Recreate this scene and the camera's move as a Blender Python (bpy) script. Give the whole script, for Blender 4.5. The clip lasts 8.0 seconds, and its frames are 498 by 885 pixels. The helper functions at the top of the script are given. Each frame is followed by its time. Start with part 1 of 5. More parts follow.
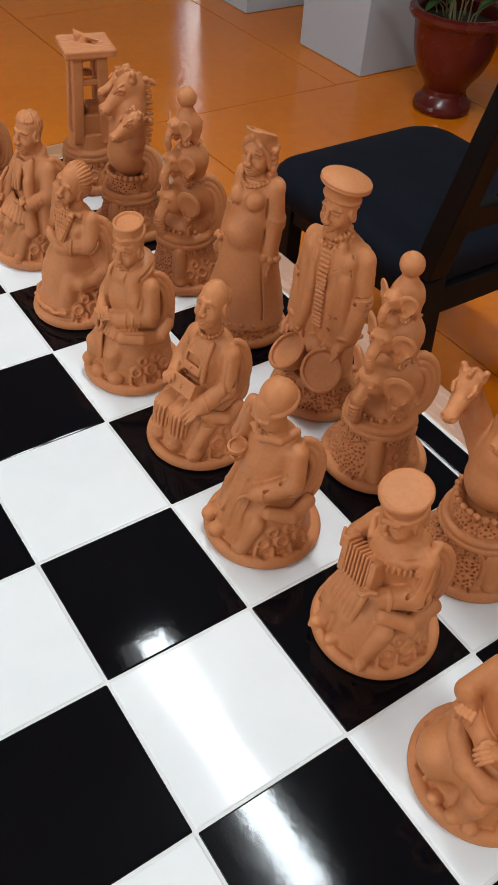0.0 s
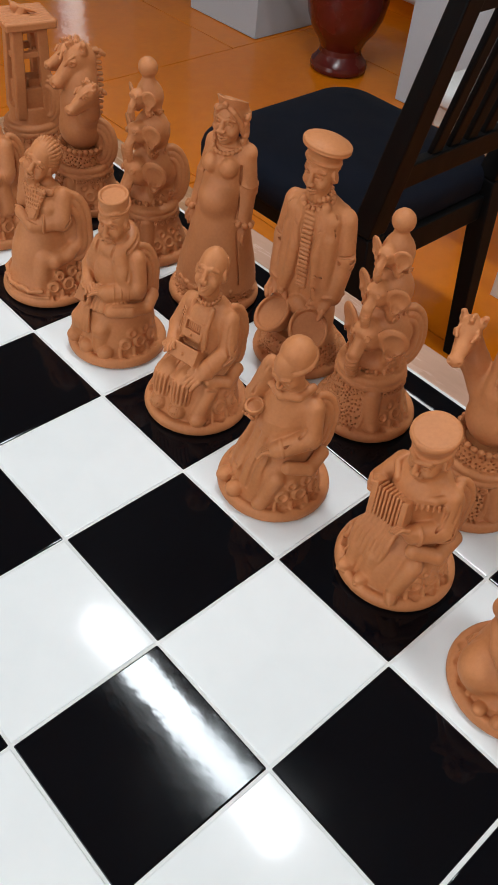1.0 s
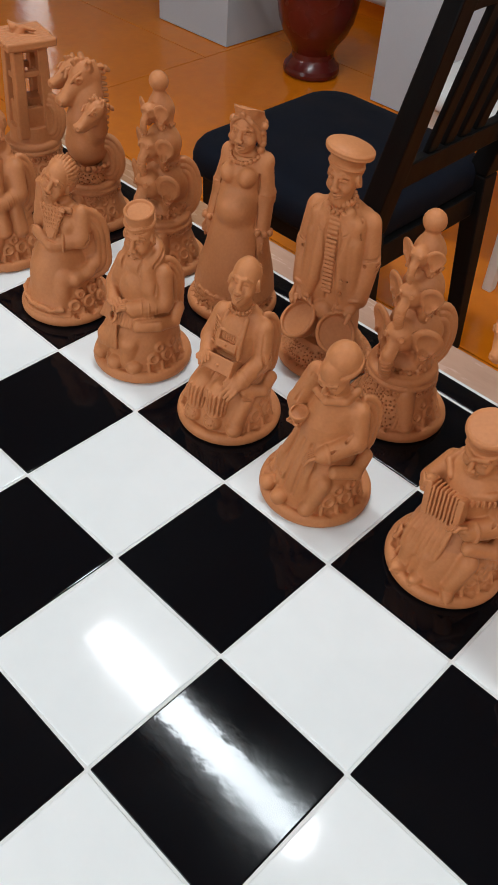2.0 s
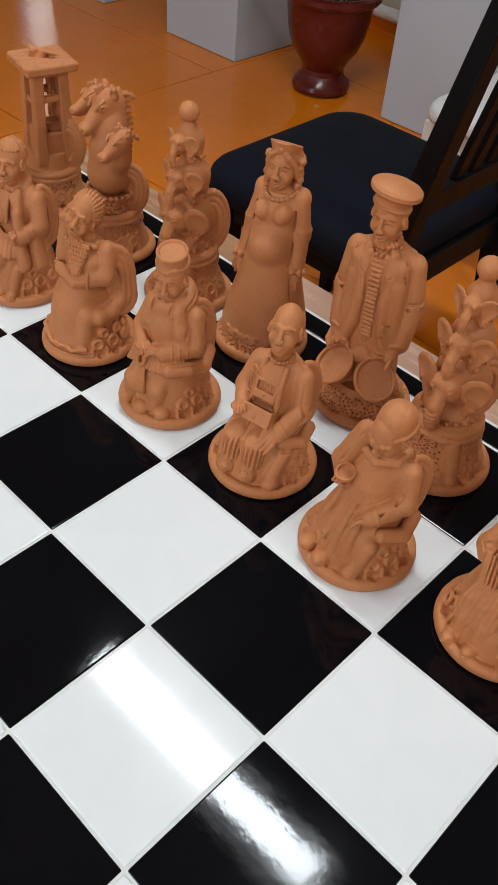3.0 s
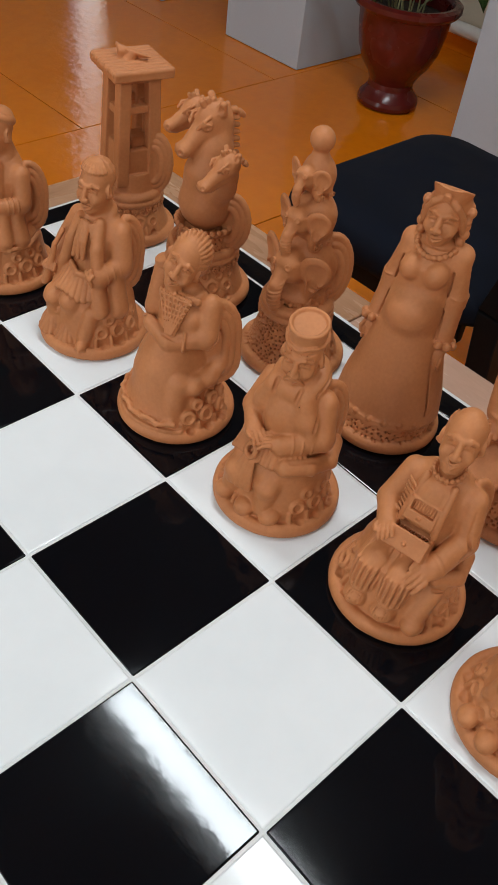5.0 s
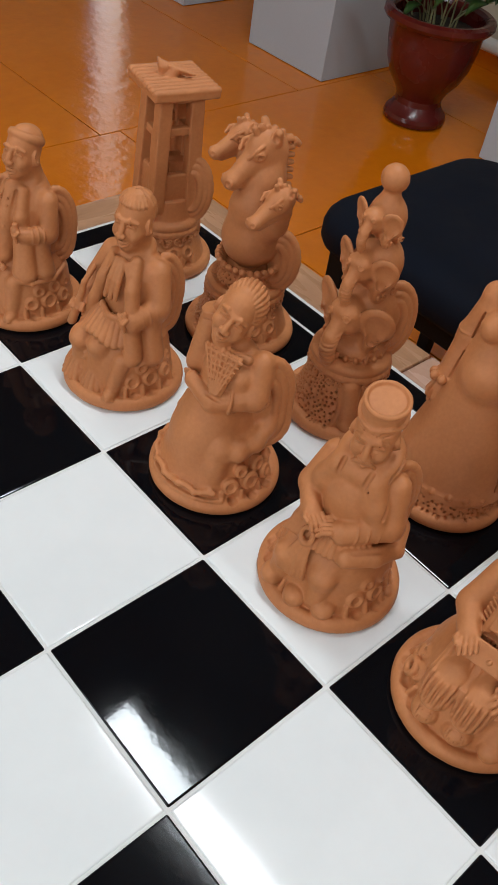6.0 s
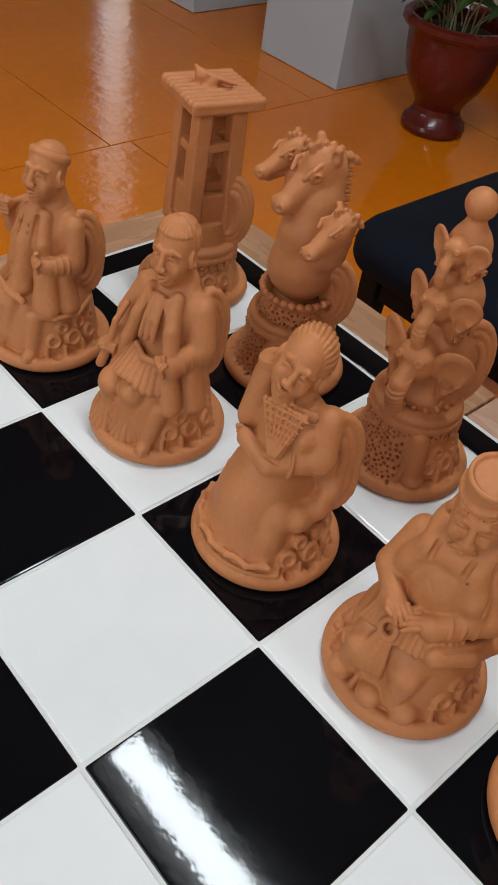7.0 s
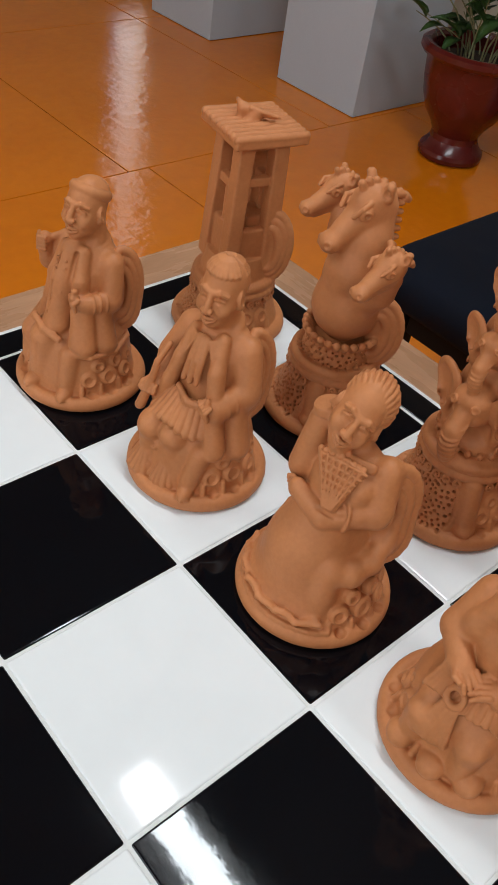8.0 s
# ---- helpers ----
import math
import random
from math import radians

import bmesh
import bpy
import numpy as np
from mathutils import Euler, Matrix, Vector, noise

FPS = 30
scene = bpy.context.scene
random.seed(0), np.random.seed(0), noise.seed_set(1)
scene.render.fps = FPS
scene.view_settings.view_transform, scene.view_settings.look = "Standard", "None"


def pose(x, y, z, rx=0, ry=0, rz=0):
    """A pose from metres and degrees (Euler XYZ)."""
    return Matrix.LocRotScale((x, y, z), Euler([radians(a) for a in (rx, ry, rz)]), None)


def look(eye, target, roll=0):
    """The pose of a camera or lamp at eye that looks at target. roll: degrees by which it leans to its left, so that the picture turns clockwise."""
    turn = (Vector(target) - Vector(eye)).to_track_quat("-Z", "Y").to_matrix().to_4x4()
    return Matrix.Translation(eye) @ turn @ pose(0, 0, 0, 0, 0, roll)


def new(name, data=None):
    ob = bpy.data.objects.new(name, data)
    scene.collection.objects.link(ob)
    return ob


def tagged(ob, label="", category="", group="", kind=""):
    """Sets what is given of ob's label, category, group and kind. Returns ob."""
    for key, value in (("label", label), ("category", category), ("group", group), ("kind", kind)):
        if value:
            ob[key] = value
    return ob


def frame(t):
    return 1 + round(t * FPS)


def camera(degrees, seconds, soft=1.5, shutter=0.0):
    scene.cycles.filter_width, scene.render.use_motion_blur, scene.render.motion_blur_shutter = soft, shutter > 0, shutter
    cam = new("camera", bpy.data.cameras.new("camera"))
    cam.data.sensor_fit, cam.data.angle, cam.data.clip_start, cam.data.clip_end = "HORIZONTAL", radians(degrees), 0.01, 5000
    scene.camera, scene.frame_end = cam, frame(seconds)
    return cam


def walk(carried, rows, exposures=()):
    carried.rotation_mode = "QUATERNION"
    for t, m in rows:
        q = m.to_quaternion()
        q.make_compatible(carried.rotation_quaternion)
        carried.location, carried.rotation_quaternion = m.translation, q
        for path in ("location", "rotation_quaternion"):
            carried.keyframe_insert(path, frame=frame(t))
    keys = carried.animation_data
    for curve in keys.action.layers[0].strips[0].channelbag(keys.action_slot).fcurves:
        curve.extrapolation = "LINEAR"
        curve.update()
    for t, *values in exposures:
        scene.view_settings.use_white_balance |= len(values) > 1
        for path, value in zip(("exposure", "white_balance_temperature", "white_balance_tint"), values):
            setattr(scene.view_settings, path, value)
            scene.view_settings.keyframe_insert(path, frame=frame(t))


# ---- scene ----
cam = camera(33.6, 8.0, soft=1.6)
PATH = [
    (0, (-0.5835, -0.0555, 1.3165), (0.7065, 1.6635, -0.7775), 4.7),
    (0.5, (-0.624, -0.03, 1.3195), (0.783, 1.554, -0.8045), 6.0),
    (1, (-0.69, -0.0105, 1.324), (0.8355, 1.4265, -0.821), 6.7),
    (2.5, (-0.738, 0.072, 1.321), (0.8655, 1.47, -0.794), 4.8),
    (3, (-0.717, 0.117, 1.318), (0.897, 1.515, -0.788), 5.5),
    (3.5, (-0.6945, 0.1605, 1.303), (0.9075, 1.5735, -0.803), 5.7),
    (4, (-0.672, 0.219, 1.285), (0.921, 1.641, -0.821), 6.2),
    (4.5, (-0.6615, 0.279, 1.261), (0.93, 1.7085, -0.8435), 7.1),
    (6, (-0.606, 0.447, 1.2145), (0.9945, 1.887, -0.875), 10.3),
    (6.5, (-0.5865, 0.4965, 1.195), (1.0215, 1.95, -0.878), 10.3),
    (7, (-0.57, 0.549, 1.1725), (1.0365, 2.007, -0.9005), 10.1),
    (7.5, (-0.57, 0.588, 1.1635), (1.032, 2.0835, -0.8855), 9.5),
    (8, (-0.5715, 0.5955, 1.1635), (1.0485, 2.112, -0.857), 9.9),
]
walk(cam, [(t, look(eye, target, roll)) for t, eye, target, roll in PATH],
     exposures=[(0.0, 0.19), (1.0, 0.13), (2.5, 0.05), (3.5, 0.10), (4.5, 0.0), (6.0, 0.01), (7.0, -0.05), (8.0, 0.06)])


# ---- light ----
world = bpy.data.worlds.new("sky")
scene.world = world
world.use_nodes = True
wn = world.node_tree
sky = wn.nodes.new("ShaderNodeTexSky")
sky.sky_type = "NISHITA"
sky.sun_disc = False
sky.sun_elevation, sky.sun_rotation = radians(35), radians(200)
wn.links.new(sky.outputs["Color"], wn.nodes["Background"].inputs["Color"])
wn.nodes["Background"].inputs["Strength"].default_value = 0.1


def area_light(name, m, sx, sy, watts, colour):
    data = bpy.data.lights.new(name, "AREA")
    data.shape, data.size, data.size_y, data.energy, data.color = "RECTANGLE", sx, sy, watts, colour
    ob = new(name, data)
    ob.matrix_world = m
    return ob


LAMP_WHITE = (0.86, 0.95, 1.0)
FILL_DAYLIGHT = (0.80, 0.90, 1.0)
CEIL = 3.05
# the first lamp shows in the tiles; the other four are added, unseen fill
lamp_spots = [(0.245, 1.05), (0.245, -1.7), (-2.3, 1.05), (-2.3, -1.7), (-2.3, 3.7)]
for lx, ly in lamp_spots:
    area_light("lamp_light", pose(lx, ly, CEIL - 0.105), 0.12, 1.14, 27, LAMP_WHITE)
# two added daylight fill panels before the windowless wall behind the camera
for wy in (-1.2, 1.6):
    area_light("window_or_fill_light", look((-3.92, wy, 1.65), (0, wy, 1.2)), 1.4, 1.5, 24, FILL_DAYLIGHT)
# daylight in the narrow window of the far wall
area_light("window_or_fill_light", look((2.51, 5.04, 1.3), (2.51, 0, 1.3)), 0.20, 1.78, 1.8, (1.0, 0.93, 0.84))

# ---- materials ----


def mat(name, rough=0.5, metal=0.0, coat=0.0, spec=0.5):
    m = bpy.data.materials.new(name)
    m.use_nodes = True
    b = m.node_tree.nodes["Principled BSDF"]
    b.inputs["Roughness"].default_value = rough
    b.inputs["Metallic"].default_value = metal
    b.inputs["Coat Weight"].default_value = coat
    b.inputs["Specular IOR Level"].default_value = spec
    return m, m.node_tree, b


def nd(nt, kind, **ins):
    n = nt.nodes.new("ShaderNode" + kind)
    for k, v in ins.items():
        n.inputs[k.replace("_", " ")].default_value = v
    return n


def ramp(nt, fac, stops):
    r = nt.nodes.new("ShaderNodeValToRGB")
    e = r.color_ramp.elements
    while len(e) < len(stops):
        e.new(0.5)
    for el, (p, c) in zip(e, stops):
        el.position, el.color = p, (*c, 1) if len(c) == 3 else (c[0], c[0], c[0], 1)
    nt.links.new(fac, r.inputs["Fac"])
    return r.outputs["Color"]


def coords(nt, scale=(1, 1, 1), kind="Object"):
    tc = nt.nodes.new("ShaderNodeTexCoord")
    mp = nd(nt, "Mapping", Scale=scale)
    nt.links.new(tc.outputs[kind], mp.inputs["Vector"])
    return mp.outputs["Vector"]


def noise_tex(nt, vec, scale, detail=4.0, rough=0.55, distort=0.0):
    n = nd(nt, "TexNoise", Scale=scale, Detail=detail, Roughness=rough, Distortion=distort)
    nt.links.new(vec, n.inputs["Vector"])
    return n.outputs["Fac"]


def mix(nt, kind, fac, a, b):
    n = nt.nodes.new("ShaderNodeMix")
    n.data_type, n.blend_type = "RGBA", kind
    for sock, v in ((n.inputs["Factor"], fac), (n.inputs["A"], a), (n.inputs["B"], b)):
        if isinstance(v, bpy.types.NodeSocket):
            nt.links.new(v, sock)
        else:
            sock.default_value = v if not isinstance(v, tuple) or len(v) == 4 else (*v, 1)
    return n.outputs["Result"]


def bump(nt, b, height, strength, dist):
    n = nd(nt, "Bump", Strength=strength, Distance=dist)
    nt.links.new(height, n.inputs["Height"])
    nt.links.new(n.outputs["Normal"], b.inputs["Normal"])
    return n


def mottled(name, dark, light, scale, rough=0.5, fine=200.0, bump_s=0.1, bump_d=0.001, metal=0.0, coat=0.0, spread=0.25, spec=0.5, stretch=(1, 1, 1), rough_var=0.08):
    m, nt, b = mat(name, rough, metal, coat, spec)
    v = coords(nt, stretch)
    big, small = noise_tex(nt, v, scale), noise_tex(nt, v, fine, 3)
    mixed = mix(nt, "MIX", 0.35, big, small)
    col = ramp(nt, mixed, [(0.5 - spread, dark), (0.5 + spread, light)])
    nt.links.new(col, b.inputs["Base Color"])
    r = ramp(nt, big, [(0.3, (max(rough - rough_var, 0.02),)), (0.7, (rough + rough_var,))])
    nt.links.new(r, b.inputs["Roughness"])
    if bump_s:
        bump(nt, b, small, bump_s, bump_d)
    return m


M_CLAY = mottled("terracotta", (0.39, 0.136, 0.046), (0.545, 0.21, 0.076), 17, rough=0.55, fine=260, bump_s=0.06, bump_d=0.0005, spec=0.35)
M_WHITE_TILE = mottled("white_glaze", (0.68, 0.70, 0.70), (0.76, 0.77, 0.765), 5, spec=0.23, rough=0.07, fine=30, bump_s=0.02, bump_d=0.002, rough_var=0.03)
M_BLACK_TILE = mottled("black_glaze", (0.0015, 0.0018, 0.003), (0.003, 0.0036, 0.005), 5, spec=0.22, rough=0.06, fine=55, bump_s=0.03, bump_d=0.002, rough_var=0.03)
M_GROUT = mottled("white_grout", (0.60, 0.60, 0.58), (0.74, 0.74, 0.72), 25, rough=0.8, fine=300, bump_s=0.3)
M_WOOD = mottled("pale_brown_wood", (0.32, 0.16, 0.085), (0.50, 0.27, 0.15), 9, rough=0.26, fine=60, stretch=(6, 1, 6), bump_s=0.08)
M_WOOD_X = mottled("pale_brown_wood_cross", (0.32, 0.16, 0.085), (0.50, 0.27, 0.15), 9, rough=0.26, fine=60, stretch=(1, 6, 6), bump_s=0.08)
M_WOOD_PALE = mottled("pale_pink_wood", (0.46, 0.27, 0.19), (0.58, 0.36, 0.26), 7, rough=0.24, fine=60, stretch=(6, 1, 6), bump_s=0.05)
M_FLOOR = mottled("orange_floor_paint", (0.66, 0.165, 0.004), (0.80, 0.222, 0.006), 1.6, rough=0.13, spec=0.4, fine=22, bump_s=0.34, bump_d=0.005, coat=0.0)
M_WALL = mottled("cream_wall_paint", (0.52, 0.47, 0.36), (0.60, 0.54, 0.42), 2, rough=0.7, fine=90)
M_CEIL = mottled("ceiling_white", (0.25, 0.27, 0.29), (0.29, 0.31, 0.33), 2, rough=0.9, fine=60)
M_PED = mottled("grey_white_paint", (0.40, 0.455, 0.51), (0.46, 0.515, 0.57), 2.5, rough=0.55, fine=150, bump_s=0.08)
M_POT = mottled("dark_red_glaze", (0.070, 0.006, 0.005), (0.12, 0.012, 0.009), 6, rough=0.25, fine=60, bump_s=0.05)
M_SOIL = mottled("soil", (0.02, 0.013, 0.008), (0.07, 0.045, 0.03), 40, rough=0.95, fine=200, bump_s=0.8, bump_d=0.01)
M_BLACK_WOOD = mottled("black_lacquered_wood", (0.004, 0.004, 0.005), (0.008, 0.008, 0.008), 8, spec=0.08, rough=0.5, fine=120, stretch=(4, 4, 1), bump_s=0.05)
M_FABRIC = mottled("dark_navy_fabric", (0.002, 0.003, 0.007), (0.0045, 0.0065, 0.0135), 12, rough=0.85, fine=900, bump_s=0.5, bump_d=0.0008, spec=0.15)
M_WHITE_PAINT = mottled("white_paint", (0.70, 0.69, 0.66), (0.80, 0.79, 0.76), 6, rough=0.4, fine=100, bump_s=0.05)
M_CUSHION = mottled("pale_grey_cushion", (0.58, 0.57, 0.56), (0.70, 0.69, 0.68), 9, rough=0.8, fine=500, bump_s=0.3)
M_LEAF = mottled("leaf_green", (0.035, 0.09, 0.018), (0.08, 0.17, 0.035), 30, rough=0.45, fine=150, bump_s=0.2)
M_STEM = mottled("pale_stem", (0.16, 0.17, 0.07), (0.30, 0.27, 0.14), 30, rough=0.6, fine=150, bump_s=0.2)
M_METAL = mottled("lamp_housing", (0.68, 0.68, 0.68), (0.76, 0.76, 0.76), 5, rough=0.5, fine=80)
M_TUBE, _nt, _b = mat("lit_diffuser", 0.4)
_b.inputs["Base Color"].default_value = (0.9, 0.9, 0.9, 1)
_b.inputs["Emission Color"].default_value = (0.86, 0.95, 1.0, 1)
_b.inputs["Emission Strength"].default_value = 2.2

# ---- mesh helpers ----


def mesh_ob(name, bm, material, parent=None, label="", smooth=None):
    me = bpy.data.meshes.new(name)
    bm.normal_update()
    bm.to_mesh(me)
    bm.free()
    me.materials.append(material)
    if smooth is not None:
        for p in me.polygons:
            p.use_smooth = True
        if smooth > 0:
            me.set_sharp_from_angle(angle=radians(smooth))
    ob = new(name, me)
    if parent:
        ob.parent = parent
    if label:
        tagged(ob, label)
    return ob


def part(name, bm, material, parent, label="", smooth=20):
    return mesh_ob(name, bm, material, parent, label, smooth)


def empty(name, m, label, category, group="", kind=""):
    ob = new(name)
    ob.matrix_world = m
    ob.empty_display_size = 0.05
    return tagged(ob, label, category, group, kind)


def box(lo, hi, bevel=0.0, segs=2, bm=None):
    bm = bm or bmesh.new()
    c = [(a + b) / 2 for a, b in zip(lo, hi)]
    s = [b - a for a, b in zip(lo, hi)]
    r = bmesh.ops.create_cube(bm, size=1, matrix=Matrix.Translation(c) @ Matrix.Diagonal((*s, 1)))
    if bevel:
        edges = list({e for v in r["verts"] for e in v.link_edges})
        bmesh.ops.bevel(bm, geom=edges, offset=bevel, segments=segs, affect="EDGES", profile=0.5)
    return bm


def beam(a, b, w0, d0, w1=None, d1=None, bevel=0.004, bm=None):
    """A square bar from a to b whose section changes from w0 x d0 to w1 x d1."""
    bm = bm or bmesh.new()
    w1, d1 = w1 or w0, d1 or d0
    vs = []
    for p, w, d in ((a, w0, d0), (b, w1, d1)):
        vs.append([bm.verts.new((p[0] + sx * w / 2, p[1] + sy * d / 2, p[2])) for sx, sy in ((-1, -1), (1, -1), (1, 1), (-1, 1))])
    faces = [bm.faces.new(vs[0][::-1]), bm.faces.new(vs[1])]
    for i in range(4):
        faces.append(bm.faces.new((vs[0][i], vs[0][(i + 1) % 4], vs[1][(i + 1) % 4], vs[1][i])))
    if bevel:
        bmesh.ops.bevel(bm, geom=list({e for f in faces for e in f.edges}), offset=bevel, segments=2, affect="EDGES", profile=0.5)
    return bm


def lathe(profile, segs=48):
    """A turned shape from (radius, height) pairs."""
    bm = bmesh.new()
    rings = []
    for r, z in profile:
        if r < 1e-5:
            rings.append([bm.verts.new((0, 0, z))])
        else:
            rings.append([bm.verts.new((r * math.cos(2 * math.pi * i / segs), r * math.sin(2 * math.pi * i / segs), z)) for i in range(segs)])
    for a, b in zip(rings, rings[1:]):
        for i in range(segs):
            j = (i + 1) % segs
            if len(a) == 1:
                bm.faces.new((a[0], b[i], b[j])) if len(b) > 1 else None
            elif len(b) == 1:
                bm.faces.new((a[i], a[j], b[0]))
            else:
                bm.faces.new((a[i], a[j], b[j], b[i]))
    bmesh.ops.recalc_face_normals(bm, faces=bm.faces)
    return bm


def tube(points, radii, segs=8, bm=None):
    """A round bar along points."""
    bm = bm or bmesh.new()
    rings = []
    for i, (p, r) in enumerate(zip(points, radii)):
        p = Vector(p)
        d = Vector(points[min(i + 1, len(points) - 1)]) - Vector(points[max(i - 1, 0)])
        q = d.to_track_quat("Z", "Y")
        rings.append([bm.verts.new(p + q @ Vector((r * math.cos(2 * math.pi * k / segs), r * math.sin(2 * math.pi * k / segs), 0))) for k in range(segs)])
    for a, b in zip(rings, rings[1:]):
        for k in range(segs):
            bm.faces.new((a[k], a[(k + 1) % segs], b[(k + 1) % segs], b[k]))
    bm.faces.new(rings[0][::-1])
    bm.faces.new(rings[-1])
    return bm


# ---- room ----
X0, X1, Y0, Y1 = -4.0, 2.72, -3.2, 5.05
tagged(mesh_ob("wall_east", box((X1, Y0, 0), (X1 + 0.15, Y1, CEIL)), M_WALL), "cream painted wall behind the pedestals", "wall", kind="structure")
WX0, WX1, WZ0, WZ1 = 2.36, 2.66, 0.40, 2.2
bm = box((X0, Y1, 0), (WX0, Y1 + 0.15, CEIL))
box((WX1, Y1, 0), (X1, Y1 + 0.15, CEIL), bm=bm)
box((WX0, Y1, 0), (WX1, Y1 + 0.15, WZ0), bm=bm)
box((WX0, Y1, WZ1), (WX1, Y1 + 0.15, CEIL), bm=bm)
tagged(mesh_ob("wall_north", bm, M_WALL), "cream painted wall with one narrow tall window", "wall", kind="structure")
tagged(mesh_ob("wall_south", box((X0, Y0 - 0.15, 0), (X1, Y0, CEIL)), M_WALL), "cream painted wall closing the room", "wall", kind="structure")
tagged(mesh_ob("wall_west", box((X0 - 0.15, Y0, 0), (X0, Y1, CEIL)), M_WALL), "cream painted wall closing the room", "wall", kind="structure")
tagged(mesh_ob("ceiling", box((X0, Y0, CEIL), (X1, Y1, CEIL + 0.1)), M_CEIL), "plain white ceiling", "ceiling", kind="structure")
tagged(mesh_ob("baseboard", box((X1 - 0.022, Y0, 0), (X1 - 0.001, Y1, 0.07), 0.004), M_FLOOR), "orange painted wooden baseboard along the wall", "baseboard", kind="structure")
FLOOR = mesh_ob("floor", box((X0, Y0, -0.08), (X1, Y1, -0.006)), M_SOIL)
tagged(FLOOR, "orange painted floor of large glossy boards with dark seams", "floor", kind="structure")
seams_y = [-3.2, -2.0, -0.6, 0.6, 1.85, 2.622, 3.87, 5.05]
for ya, yb in zip(seams_y, seams_y[1:]):
    # the boards beyond the cross seam are narrower and staggered
    seams_x = [-4.0, -2.77, -1.55, -0.32, 0.915, 2.14, 2.72] if yb < 2.7 else [-4.0, -2.72, -1.83, -0.94, -0.05, 0.84, 1.728, 2.72]
    for xa, xb in zip(seams_x, seams_x[1:]):
        part("floor_board", box((xa + 0.002, ya + 0.002, -0.0055), (xb - 0.002, yb - 0.002, 0.0), 0.0015, 1), M_FLOOR, FLOOR)


def pedestal(x, y, w, d, h):
    p = empty("display_pedestal", pose(x, y, 0), "grey-white painted box pedestal standing on the orange floor", "pedestal", "display pedestals")
    part("body", box((-w / 2, -d / 2, 0.002), (w / 2, d / 2, h), 0.003), M_PED, p)
    return p


pedestal(2.095, 2.86, 0.45, 0.435, 0.95)
pedestal(2.095, 3.74, 0.45, 0.435, 0.95)
pedestal(2.175, 1.70, 0.45, 0.435, 0.95)

# ---- lamps ----


def ceiling_lamp(x, y):
    e = empty("ceiling_lamp", pose(x, y, CEIL), "long white fluorescent ceiling lamp, lit, one of five of which four are added fill", "lamp", "ceiling lamps")
    part("housing", box((-0.13, -0.62, -0.06), (0.13, 0.62, -0.002), 0.006), M_METAL, e)
    part("diffuser", box((-0.115, -0.60, -0.10), (0.115, 0.60, -0.061), 0.02, 3), M_TUBE, e, "glowing white diffuser")
    return e


# fittings for the known lamp and the four added fill lamps
for lx, ly in lamp_spots:
    ceiling_lamp(lx, ly)

# ---- table and board ----
TOP, S = 0.655, 0.15
TABLE = empty("chess_table", pose(-0.6, 0.6, 0), "pale brown wooden table carrying a tiled chess board", "table")
part("slab", box((-0.61, -0.61, TOP - 0.045), (0.61, 0.61, TOP - 0.012), 0.003), M_WOOD, TABLE)
for x, y0, y1, wood in ((-0.6685, -0.697, 0.697, M_WOOD), (0.6685, 0.226, 0.697, M_WOOD), (0.6685, -0.697, 0.224, M_WOOD_PALE)):
    part("edge_trim", box((x - 0.0285, y0, TOP - 0.05), (x + 0.0285, y1, TOP - 0.003), 0.003), wood, TABLE)
for sgn in (-1, 1):
    part("edge_trim", box((-0.6395, sgn * 0.6685 - 0.0285, TOP - 0.05), (0.6395, sgn * 0.6685 + 0.0285, TOP - 0.003), 0.003), M_WOOD_X, TABLE)
for sx in (-1, 1):
    part("apron", box((sx * 0.60 - 0.012, -0.56, TOP - 0.15), (sx * 0.60 + 0.012, 0.56, TOP - 0.051), 0.002), M_WOOD, TABLE)
    part("apron", box((-0.56, sx * 0.60 - 0.012, TOP - 0.15), (0.56, sx * 0.60 + 0.012, TOP - 0.051), 0.002), M_WOOD_X, TABLE)
    for sy in (-1, 1):
        part("leg", beam((sx * 0.6, sy * 0.6, 0.0), (sx * 0.6, sy * 0.6, TOP - 0.051), 0.06, 0.06), M_WOOD, TABLE)

BOARD = empty("chess_board", pose(0, 0, TOP), "chess board of glossy black and white ceramic tiles with white joints", "chess board")
part("grout_bed", box((-1.239, -0.039, -0.0115), (0.039, 1.239, -0.0012)), M_GROUT, BOARD, "white grout joints")
TILE = {}
for key, material in (("white_tile", M_WHITE_TILE), ("black_tile", M_BLACK_TILE)):
    bm = box((-0.0738, -0.0738, -0.008), (0.0738, 0.0738, 0.0), 0.0017, 3)
    ob = part(key, bm, material, BOARD, smooth=None)
    TILE[key] = ob.data
    bpy.data.objects.remove(ob)
for i in range(8):
    for k in range(8):
        key = "black_tile" if (i + k) % 2 == 0 else "white_tile"
        t = new(key, TILE[key])
        t.parent = BOARD
        rr = random.Random(i * 8 + k)
        t.matrix_basis = pose(-(i + 0.5) * S, (k + 0.5) * S, 0.0, rr.uniform(-.03, .03), rr.uniform(-.03, .03), rr.choice((0, 90, 180, 270)))
for k in range(8):
    a, b = k * S + 0.001, (k + 1) * S - 0.001
    part("border_tile", box((0.0025, a, -0.008), (0.034, b, -0.0002), 0.001), M_BLACK_TILE, BOARD)
    part("border_tile", box((-1.234, a, -0.008), (-1.2025, b, -0.0002), 0.001), M_BLACK_TILE, BOARD)
    part("border_tile", box((-b, 1.2025, -0.008), (-a, 1.234, -0.0002), 0.001), M_BLACK_TILE, BOARD)
    part("border_tile", box((-b, -0.034, -0.008), (-a, -0.0025, -0.0002), 0.001), M_BLACK_TILE, BOARD)

# ---- chair ----


